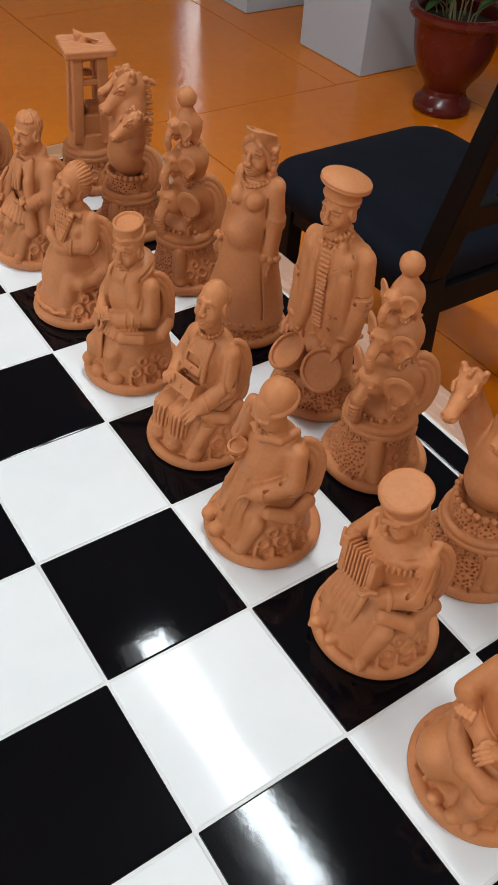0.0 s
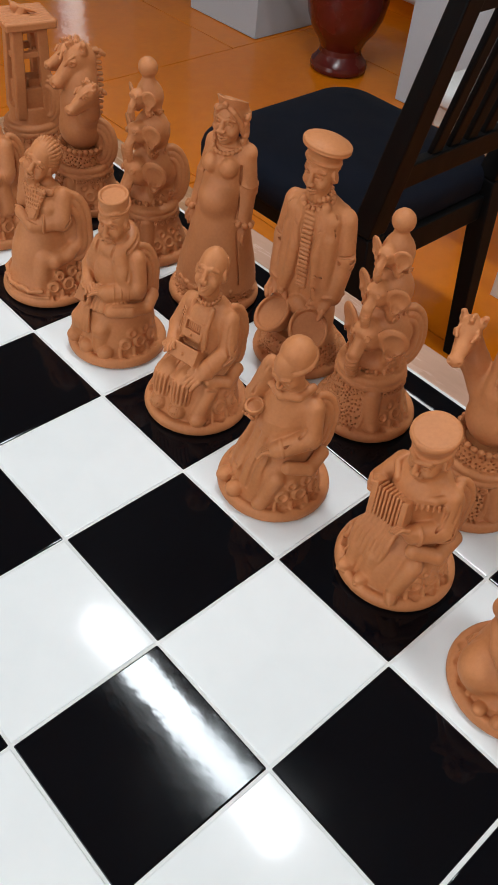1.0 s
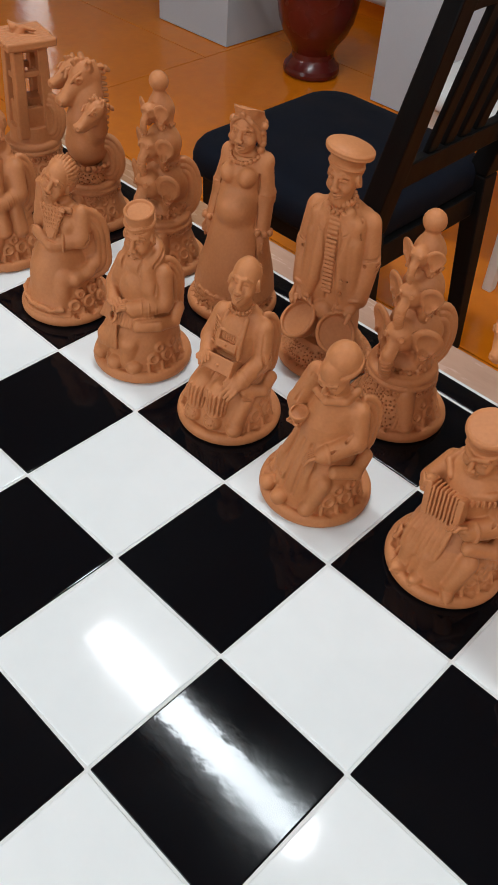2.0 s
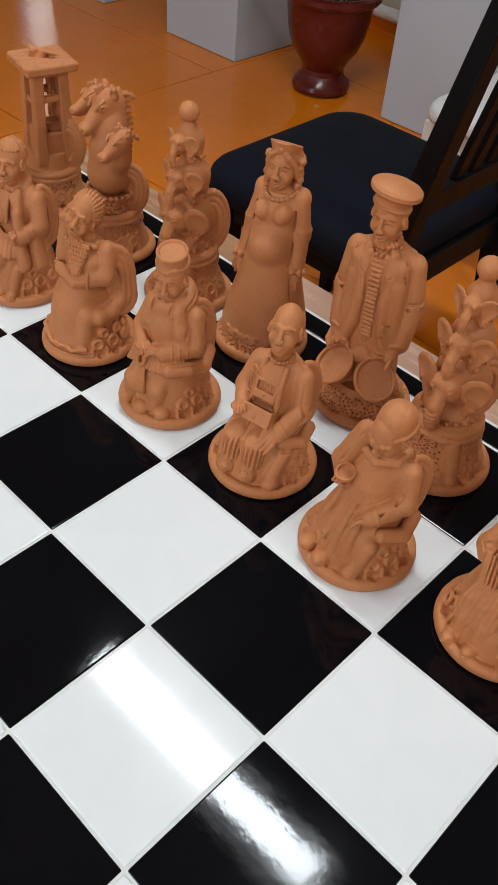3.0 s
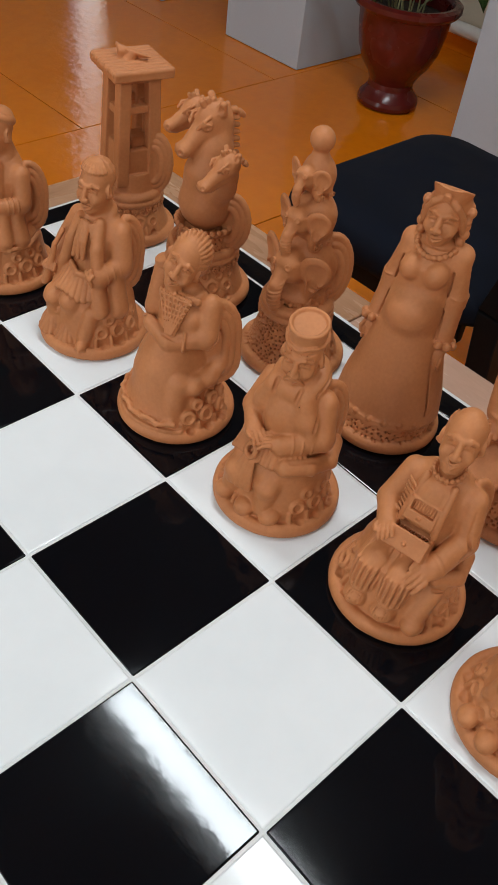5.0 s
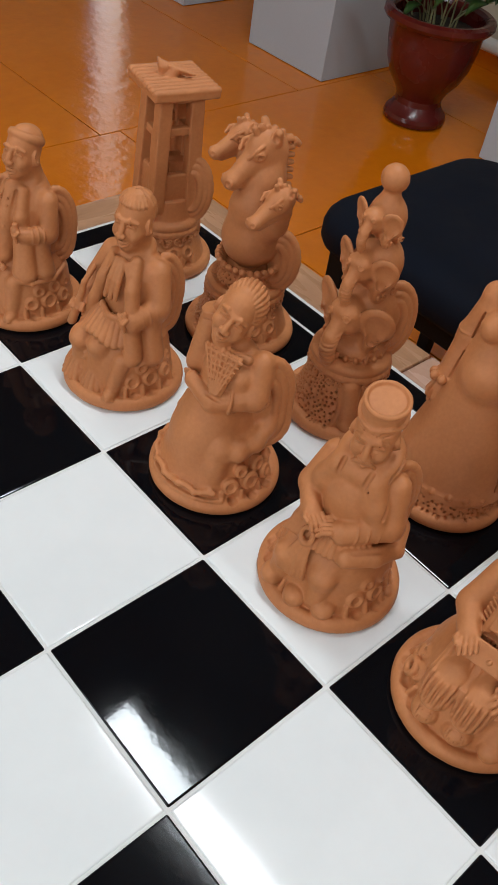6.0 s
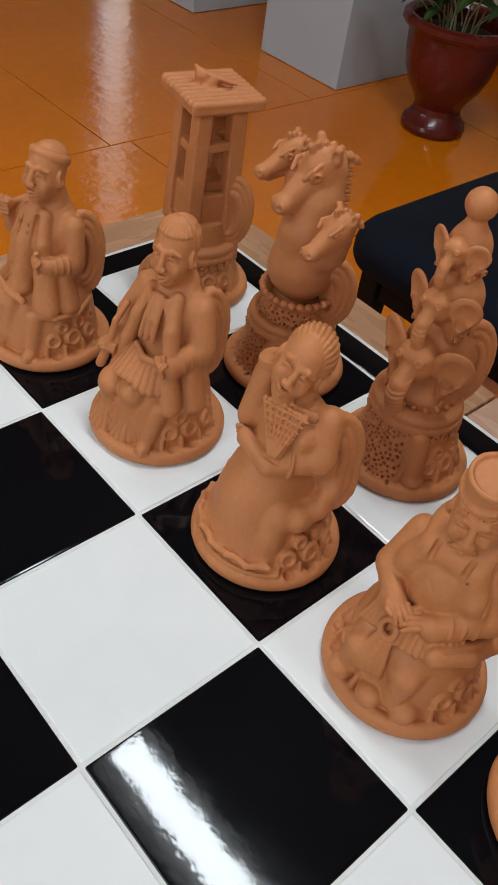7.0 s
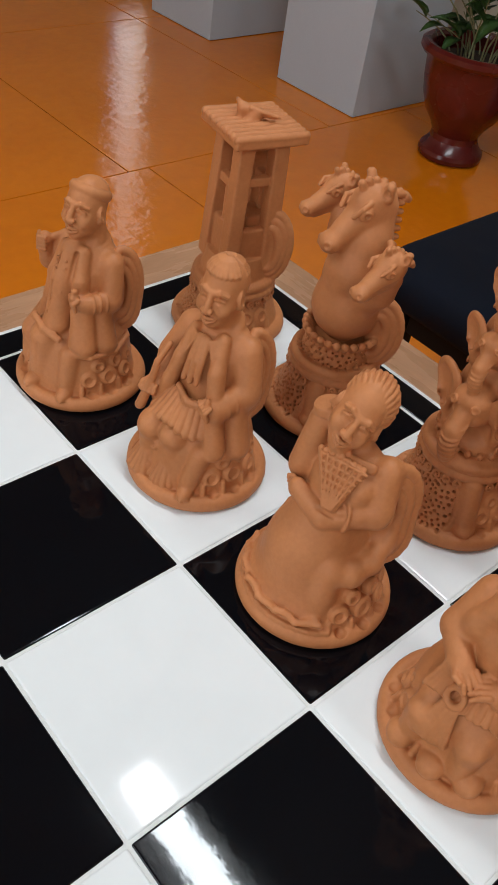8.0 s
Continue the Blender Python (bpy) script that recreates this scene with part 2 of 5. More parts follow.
def cushion(w, d, h, r, crown):
    """A padded seat: a rounded rectangle with a slightly domed top."""
    bm = bmesh.new()
    n = 10
    ring = []
    for cx, cy, a0 in ((w / 2 - r, d / 2 - r, 0), (-w / 2 + r, d / 2 - r, 90), (-w / 2 + r, -d / 2 + r, 180), (w / 2 - r, -d / 2 + r, 270)):
        for i in range(n + 1):
            a = radians(a0 + 90 * i / n)
            ring.append((cx + r * math.cos(a), cy + r * math.sin(a)))
    levels = [(0.985, 0.0), (1.0, 0.15 * h), (1.0, 0.5 * h), (0.985, 0.72 * h), (0.955, 0.88 * h), (0.90, h), (0.7, h + crown * 0.7), (0.4, h + crown * 0.95), (0.12, h + crown)]
    rings = [[bm.verts.new((x * s, y * s, z)) for x, y in ring] for s, z in levels]
    m = len(ring)
    for a, b in zip(rings, rings[1:]):
        for i in range(m):
            bm.faces.new((a[i], a[(i + 1) % m], b[(i + 1) % m], b[i]))
    bm.faces.new(rings[-1])
    bm.faces.new(rings[0][::-1])
    return bm


def dining_chair(m):
    """Faces +y, origin on the floor under the middle of the seat."""
    c = empty("dining_chair", m, "black wooden chair with a dark navy padded seat, beside the table", "chair")
    part("seat", cushion(0.515, 0.50, 0.065, 0.085, 0.012), M_FABRIC, c, "dark navy fabric seat pad", smooth=0).location = (0, 0, 0.438)
    for sx in (-1, 1):
        part("front_leg", beam((sx * 0.20, 0.185, 0), (sx * 0.20, 0.185, 0.433), 0.03, 0.03, 0.042, 0.042), M_BLACK_WOOD, c)
        part("rear_leg", beam((sx * 0.205, -0.295, 0), (sx * 0.205, -0.250, 0.475), 0.038, 0.036, 0.052, 0.05), M_BLACK_WOOD, c)
        part("back_post", beam((sx * 0.205, -0.250, 0.477), (sx * 0.205, -0.355, 0.98), 0.052, 0.05, 0.046, 0.034), M_BLACK_WOOD, c)
        part("side_rail", box((sx * 0.205 - 0.011, -0.2, 0.378), (sx * 0.205 + 0.011, 0.16, 0.437), 0.003), M_BLACK_WOOD, c)
    part("front_rail", box((-0.178, 0.174, 0.378), (0.178, 0.196, 0.437), 0.003), M_BLACK_WOOD, c)
    part("rear_rail", box((-0.187, -0.263, 0.378), (0.187, -0.241, 0.437), 0.003), M_BLACK_WOOD, c)
    part("back_rail", beam((0, -0.268, 0.565), (0, -0.277, 0.62), 0.357, 0.024), M_BLACK_WOOD, c)
    part("top_rail", beam((0, -0.337, 0.90), (0, -0.352, 0.975), 0.363, 0.022), M_BLACK_WOOD, c)
    for i in range(4):
        x = -0.0825 + i * 0.055
        part("slat", beam((x, -0.275, 0.618), (x, -0.338, 0.902), 0.034, 0.014), M_BLACK_WOOD, c)
    return c


dining_chair(pose(0.686, 1.093, 0, 0, 0, 0))


def pale_chair(m):
    c = empty("pale_chair", m, "white painted chair with a pale grey padded seat", "chair")
    part("seat", cushion(0.42, 0.42, 0.05, 0.06, 0.008), M_CUSHION, c, "pale grey seat pad", smooth=0).location = (0, 0, 0.425)
    for sx in (-1, 1):
        for sy in (-1, 1):
            part("leg", beam((sx * 0.18, sy * 0.18, 0), (sx * 0.18, sy * 0.18, 0.424), 0.03, 0.03, 0.036, 0.036), M_WHITE_PAINT, c)
        part("side_rail", box((sx * 0.18 - 0.01, -0.16, 0.365), (sx * 0.18 + 0.01, 0.16, 0.424), 0.003), M_WHITE_PAINT, c)
        part("front_rail", box((-0.16, sx * 0.18 - 0.01, 0.365), (0.16, sx * 0.18 + 0.01, 0.424), 0.003), M_WHITE_PAINT, c)
    return c


pale_chair(pose(1.38, 1.06, 0))

# ---- plant pot ----


def leaf(parent, at, yaw, pitch, size):
    """One pointed oval leaf, folded a little along its middle rib, on a short stalk."""
    bm = bmesh.new()
    rows = []
    for i in range(7):
        u = i / 6
        w = 0.30 * math.sin(math.pi * u ** 0.8) * (1 - 0.25 * u) + 0.012 * (1 - u)
        z = 0.12 * math.sin(u * 2.4) - 0.18 * u * u
        rows.append([bm.verts.new((u, sy * w, z + abs(sy) * w * 0.35)) for sy in (-1, 0, 1)])
    for a, b in zip(rows, rows[1:]):
        for k in range(2):
            bm.faces.new((a[k], b[k], b[k + 1], a[k + 1]))
    bmesh.ops.solidify(bm, geom=bm.faces[:], thickness=0.012)
    ob = part("leaf", bm, M_LEAF, parent, smooth=0)
    ob.matrix_basis = Matrix.Translation(at) @ pose(0, 0, 0, 0, pitch, yaw) @ Matrix.Scale(size, 4)
    return ob


def potted_plant(m):
    p = empty("potted_plant", m, "green-leaved houseplant in a dark red footed pot on the floor", "plant")
    part("pot", lathe([(0, 0.002), (0.098, 0.002), (0.113, 0.008), (0.116, 0.022), (0.112, 0.036), (0.098, 0.05), (0.086, 0.07), (0.084, 0.09), (0.098, 0.12), (0.128, 0.16), (0.149, 0.21), (0.160, 0.27), (0.166, 0.325), (0.172, 0.338), (0.186, 0.344), (0.195, 0.356), (0.194, 0.372), (0.182, 0.380), (0.166, 0.378), (0.158, 0.365), (0.154, 0.32), (0, 0.318)], 64), M_POT, p, "dark red glazed pot with a rolled rim")
    part("soil", lathe([(0.1535, 0.322), (0.10, 0.334), (0.05, 0.331), (0, 0.338)], 32), M_SOIL, p)
    rng = random.Random(5)
    for n in range(17):
        a, r0 = rng.uniform(0, 360), rng.uniform(0.01, 0.11)
        x0, y0 = r0 * math.cos(radians(a)), r0 * math.sin(radians(a))
        lean, h = rng.uniform(0.03, 0.18), rng.uniform(0.08, 0.27)
        b = radians(a + rng.uniform(-50, 50))
        pts = [(x0 + lean * u * u * math.cos(b), y0 + lean * u * u * math.sin(b), 0.325 + h * u) for u in (0, 0.3, 0.6, 0.85, 1.0)]
        stem = part("stem", tube(pts, [0.0032, 0.003, 0.0026, 0.002, 0.0014], 6), M_STEM, p)
        if h > 0.09:
            for q in range(rng.choice((1, 2, 3))):
                u = rng.uniform(0.65, 1.0)
                at = Vector((x0 + lean * u * u * math.cos(b), y0 + lean * u * u * math.sin(b), 0.325 + h * u))
                leaf(stem, at, rng.uniform(0, 360), rng.uniform(-40, 30), rng.uniform(0.08, 0.15))
    return p


potted_plant(pose(1.968, 2.245, 0))

# ---- heating pipe along the wall ----
PIPE = empty("heating_pipe", pose(0, 0, 0), "white painted heating pipe running low along the wall", "pipe")
part("pipe", tube([(2.655, Y0 + 0.01, 0.11), (2.655, 0.5, 0.11), (2.655, 2.5, 0.11), (2.655, Y1 - 0.01, 0.11)], [0.028] * 4, 20), M_WHITE_PAINT, PIPE)
for py in (-1.5, 0.4, 2.3, 4.2):
    part("bracket", box((2.66, py - 0.012, 0.07), (2.719, py + 0.012, 0.15), 0.003), M_WHITE_PAINT, PIPE)

# ---- clay modelling: solids blended on a fine grid, in millimetres; x ahead, y to the figure's left, z up ----
VOX = 0.9


def turn(rx=0, ry=0, rz=0):
    return np.array(Euler([radians(a) for a in (rx, ry, rz)]).to_matrix())


class Clay:
    def __init__(self, reach, height):
        self.lo = np.array((-reach, -reach, -2.5), np.float32)
        n = np.ceil((np.array((reach, reach, height)) - self.lo) / VOX).astype(int) + 1
        self.ax = [self.lo[i] + VOX * np.arange(n[i], dtype=np.float32) for i in range(3)]
        self.d = np.full(n, 30.0, np.float32)
        self.frames = [(np.eye(3), np.zeros(3), 1.0)]

    def push(self, at, rot=(0, 0, 0), scale=1.0):
        r, o, s = self.frames[-1]
        self.frames.append((r @ turn(*rot), o + s * (r @ np.array(at, float)), s * scale))

    def pop(self):
        self.frames.pop()

    def field(self, c, rot, reach, fn, k, cut):
        r, o, s = self.frames[-1]
        c = o + s * (r @ np.array(c, float))
        m = (r @ turn(*rot)).astype(np.float32)
        reach, k = reach * s + 2.5 * k + 3, max(k, 0.05)
        sl = []
        for i in range(3):
            a = int(np.clip(np.floor((c[i] - reach - self.lo[i]) / VOX), 0, len(self.ax[i])))
            b = int(np.clip(np.ceil((c[i] + reach - self.lo[i]) / VOX) + 1, 0, len(self.ax[i])))
            if b <= a:
                return
            sl.append(slice(a, b))
        x, y, z = (self.ax[i][sl[i]] - np.float32(c[i]) for i in range(3))
        x, y, z = x[:, None, None] / s, y[None, :, None] / s, z[None, None, :] / s
        p = [x * m[0, j] + y * m[1, j] + z * m[2, j] for j in range(3)]
        e = fn(*p) * np.float32(s)
        old = self.d[tuple(sl)]
        if cut:
            h = np.maximum(k - np.abs(old + e), 0) / k
            self.d[tuple(sl)] = np.maximum(old, -e) + h * h * k * 0.25
        else:
            h = np.maximum(k - np.abs(old - e), 0) / k
            self.d[tuple(sl)] = np.minimum(old, e) - h * h * k * 0.25

    def ball(self, c, r, rot=(0, 0, 0), k=4.0, cut=False):
        r = (r, r, r) if isinstance(r, (int, float)) else r

        def fn(x, y, z):
            a = np.sqrt((x / r[0]) ** 2 + (y / r[1]) ** 2 + (z / r[2]) ** 2) + 1e-6
            b = np.sqrt((x / r[0] ** 2) ** 2 + (y / r[1] ** 2) ** 2 + (z / r[2] ** 2) ** 2) + 1e-6
            return np.maximum(a * (a - 1) / b, -min(r)).astype(np.float32)
        self.field(c, rot, max(r), fn, k, cut)

    def limb(self, a, b, ra, rb=None, k=4.0, cut=False):
        a, b = np.array(a, float), np.array(b, float)
        rb = ra if rb is None else rb
        v = (b - a) / 2
        vv = float(v @ v) + 1e-9

        def fn(x, y, z):
            t = np.clip((x * v[0] + y * v[1] + z * v[2]) / vv, -1, 1)
            return (np.sqrt((x - t * v[0]) ** 2 + (y - t * v[1]) ** 2 + (z - t * v[2]) ** 2) - (ra + (rb - ra) * (t + 1) / 2)).astype(np.float32)
        self.field((a + b) / 2, (0, 0, 0), np.sqrt(vv) + max(ra, rb), fn, k, cut)

    def path(self, pts, ra, rb=None, k=3.0, cut=False):
        rb, n = (ra if rb is None else rb), len(pts) - 1
        for i in range(n):
            self.limb(pts[i], pts[i + 1], ra + (rb - ra) * i / n, ra + (rb - ra) * (i + 1) / n, k, cut)

    def block(self, c, half, edge=1.5, rot=(0, 0, 0), k=2.0, cut=False):
        def fn(x, y, z):
            q = [np.abs(v) - (h - edge) for v, h in zip((x, y, z), half)]
            out = np.sqrt(sum(np.maximum(v, 0) ** 2 for v in q))
            return (out + np.minimum(np.maximum(np.maximum(q[0], q[1]), q[2]), 0) - edge).astype(np.float32)
        self.field(c, rot, math.sqrt(sum(h * h for h in half)), fn, k, cut)

    def disc(self, c, r, half, edge=1.5, rot=(0, 0, 0), k=2.0, cut=False, oval=1.0):
        def fn(x, y, z):
            a, b = np.sqrt(x * x + (y / oval) ** 2) - (r - edge), np.abs(z) - (half - edge)
            return (np.sqrt(np.maximum(a, 0) ** 2 + np.maximum(b, 0) ** 2) + np.minimum(np.maximum(a, b), 0) - edge).astype(np.float32)
        self.field(c, rot, math.hypot(r, half), fn, k, cut)

    def ring(self, c, r, thick, rot=(0, 0, 0), k=2.0, cut=False, oval=1.0):
        def fn(x, y, z):
            return (np.sqrt((np.sqrt(x * x + (y / oval) ** 2) - r) ** 2 + z * z) - thick).astype(np.float32)
        self.field(c, rot, r * max(1, oval) + thick, fn, k, cut)

    def turned(self, c, prof, k=3.0, cut=False, oval=1.0, flutes=0, depth=0.0, rot=(0, 0, 0)):
        """A turned body; prof holds (radius, height) pairs."""
        rs, zs = np.array([p[0] for p in prof], float), np.array([p[1] for p in prof], float)

        def fn(x, y, z):
            rad = np.interp(z.ravel(), zs, rs).reshape(z.shape)
            rho = np.sqrt(x * x + (y / oval) ** 2)
            if flutes:
                rad = rad + depth * np.abs(np.sin(np.arctan2(y, x) * flutes / 2))
            return np.maximum((rho - rad) * 0.85, np.maximum(zs[0] - z, z - zs[-1])).astype(np.float32)
        self.field(c, rot, float(np.hypot(rs.max() * max(oval, 1) + depth, np.abs(zs).max())), fn, k, cut)

    def pits(self, prof, z0, z1, a0=-180, a1=180, gap=4.3, size=1.5, seed=3):
        """Small deep pricked holes strewn on a turned body between two heights and two bearings in degrees."""
        rng = random.Random(seed)
        rs, zs = [p[0] for p in prof], [p[1] for p in prof]
        done = []
        for _ in range(2600):
            z, a = rng.uniform(z0, z1), radians(rng.uniform(a0, a1))
            r = float(np.interp(z, zs, rs))
            p = (r * math.cos(a), r * math.sin(a), z)
            if all((p[0] - q[0]) ** 2 + (p[1] - q[1]) ** 2 + (p[2] - q[2]) ** 2 > gap * gap for q in done):
                done.append(p)
                w = size * rng.uniform(0.85, 1.2)
                self.limb(((r - 3) * math.cos(a), (r - 3) * math.sin(a), z - 0.6), ((r + 3) * math.cos(a), (r + 3) * math.sin(a), z + 0.6), w * 0.8, w, k=0.3, cut=True)

    def mesh(self, name, seed=0, slim=1.0, lean=(0, 0)):
        """The skin of the clay as a mesh in metres; slim narrows all above the foot, lean shifts the head by so many millimetres."""
        rng = np.random.RandomState(seed)
        px, py, pz = rng.uniform(0, 6, 3)
        x, y, z = self.ax[0][:, None, None], self.ax[1][None, :, None], self.ax[2][None, None, :]
        wob = np.sin(x * 0.31 + px) * np.sin(y * 0.27 + py) * np.sin(z * 0.24 + pz) + 0.5 * np.sin(x * 0.7 + pz) * np.sin(y * 0.83 + px) * np.sin(z * 0.77 + py)
        d = self.d + (0.16 * wob).astype(np.float32)
        d = np.maximum(d, -z + 0 * d)
        d[0], d[-1], d[:, 0], d[:, -1], d[:, :, 0], d[:, :, -1] = 5, 5, 5, 5, 5, 5
        ins = d < 0
        n = np.array(d.shape)
        cell = np.zeros(n - 1, int)
        for i in (0, 1):
            for j in (0, 1):
                for l in (0, 1):
                    cell += ins[i:n[0] - 1 + i, j:n[1] - 1 + j, l:n[2] - 1 + l]
        act = (cell > 0) & (cell < 8)
        idx = np.full(n - 1, -1, int)
        ijk = np.argwhere(act)
        idx[act] = np.arange(len(ijk))
        tot, cnt = np.zeros((len(ijk), 3)), np.zeros(len(ijk))
        for axis in range(3):
            o = [0, 1, 2]
            o.remove(axis)
            for e in range(4):
                off = np.zeros(3, int)
                off[o[0]], off[o[1]] = e & 1, e >> 1
                a = ijk + off
                b = a.copy()
                b[:, axis] += 1
                va, vb = d[tuple(a.T)], d[tuple(b.T)]
                hit = (va < 0) != (vb < 0)
                t = np.where(hit, va / np.where(hit, va - vb, 1), 0)
                p = a.astype(float)
                p[:, axis] += t
                tot[hit] += p[hit]
                cnt[hit] += 1
        verts = (tot / cnt[:, None] * VOX + self.lo) * 0.001
        u = np.clip((verts[:, 2] * 1000 - 45) / 50, 0, 1)
        verts[:, :2] *= (1 + (slim - 1) * u * u * (3 - 2 * u))[:, None]
        verts[:, :2] += np.maximum(verts[:, 2:] - 0.02, 0) * np.array(lean) / 160
        quads = []
        for axis in range(3):
            o1, o2 = (axis + 1) % 3, (axis + 2) % 3
            a = [slice(None)] * 3
            b = [slice(None)] * 3
            a[axis], b[axis] = slice(0, -1), slice(1, None)
            cross = ins[tuple(a)] != ins[tuple(b)]
            p = np.argwhere(cross)
            p = p[(p[:, o1] > 0) & (p[:, o2] > 0)]
            up = ins[tuple(p.T)]
            q = []
            for da, db in ((1, 1), (0, 1), (0, 0), (1, 0)):
                c = p.copy()
                c[:, o1] -= da
                c[:, o2] -= db
                q.append(idx[tuple(c.T)])
            q = np.stack(q, 1)
            q[~up] = q[~up][:, ::-1]
            quads.append(q)
        quads = np.concatenate(quads)
        me = bpy.data.meshes.new(name)
        me.vertices.add(len(verts))
        me.vertices.foreach_set("co", verts.astype(np.float32).ravel())
        me.loops.add(quads.size)
        me.loops.foreach_set("vertex_index", quads.astype(np.int32).ravel())
        me.polygons.add(len(quads))
        me.polygons.foreach_set("loop_start", np.arange(0, quads.size, 4, dtype=np.int32))
        me.polygons.foreach_set("use_smooth", np.ones(len(quads), bool))
        me.update(calc_edges=True)
        me.validate()
        me.materials.append(M_CLAY)
        return me


# ---- shared forms of the figures ----


def on_side(r, deg, z):
    return (r * math.cos(radians(deg)), r * math.sin(radians(deg)), z)


def foot_ring(c, r=61):
    c.turned((0, 0, 0), [(r - 4, 0), (r - 0.5, 2.5), (r, 6), (r - 1, 9), (r - 4.5, 11), (r - 9, 11.5)], k=0.5)
    c.ring((0, 0, 7.5), r - 6.5, 5.8, k=1.0)


def mound(c, prof, k=4.0, oval=1.0):
    c.turned((0, 0, 0), [(p[0], p[1]) for p in prof], k=k, oval=oval)


def ring_cluster(c, deg=78, z=20, r=49, lean=14, size=1.0):
    """A little group of round eyes over short posts, pressed on the side of the foot."""
    for da, dz, s in ((-25, 8, 5.4), (-2, 9, 6.4), (22, 8, 5.6), (-14, 21, 4.2), (9, 22, 4.8), (30, 20, 3.8)):
        rr = r - dz * math.tan(radians(lean))
        c.disc(on_side(rr - 1.5, deg + da, z + dz), (s + 2.2) * size, 2.8, 1.2, rot=(0, 90 - lean, deg + da), k=1.5)
        c.ring(on_side(rr + 1.2, deg + da, z + dz), s * size, 1.3 * size, rot=(0, 90 - lean, deg + da), k=0.6)
        c.disc(on_side(rr + 2.0, deg + da, z + dz), (s - 1.7) * size, 1.5, 0.6, rot=(0, 90 - lean, deg + da), k=0.5, cut=True)
    for da in (-33, -13, 9, 32):
        c.limb(on_side(r + 2.5, deg + da, z - 9), on_side(r - 0.5, deg + da, z + 2), 2.6, 2.2, k=1.2)
    for da in (-23, -2, 20):
        c.ball(on_side(r + 3.5, deg + da, z - 5), (4.6, 4.6, 3.8), k=0.8, cut=True)


def wing(c, at, h=42, d=27, rot=(0, 0, 0), thick=6.5):
    """A folded pack at the back of a figure: nested round ridges over a flat core."""
    c.push(at, rot)
    c.ball((-d * 0.3, 0, 0), (d * 0.66, thick * 0.62, h * 0.84), k=2)
    for s in (1.0, 0.74, 0.48):
        pts = []
        for j in range(15):
            a = radians(-4 + 188 * j / 14)
            pts.append((-d * s * math.sin(a), (1 - s) * thick * 0.9, h * (0.25 + 0.75 * s) * math.cos(a)))
        c.path(pts, thick * 0.62, k=0.4)
    c.pop()


def hand(c, at, rot=(0, 0, 0), s=1.0, fist=False):
    """A hand at the wrist, fingers along +x of its own frame."""
    c.push(at, rot, s)
    c.ball((5, 0, 0), (8, 7, 4.5) if not fist else (7, 6.5, 6.5), k=3)
    for i in range(4):
        y = -5.4 + 3.7 * i
        if fist:
            c.path([(9.5, y, 5.0), (13.2, y, 1), (10, y, -5)], 2.0, k=0.5)
        else:
            c.path([(9, y, 2.0), (15, y * 1.05, 1.5), (20.5 - abs(i - 1.5), y * 1.05, -1.5)], 2.1, 1.6, k=0.5)
    c.path([(2, -6, 1), (8, -9.0, 2.5), (13, -8.0, 3.0)], 2.3, 1.9, k=0.8)
    c.pop()


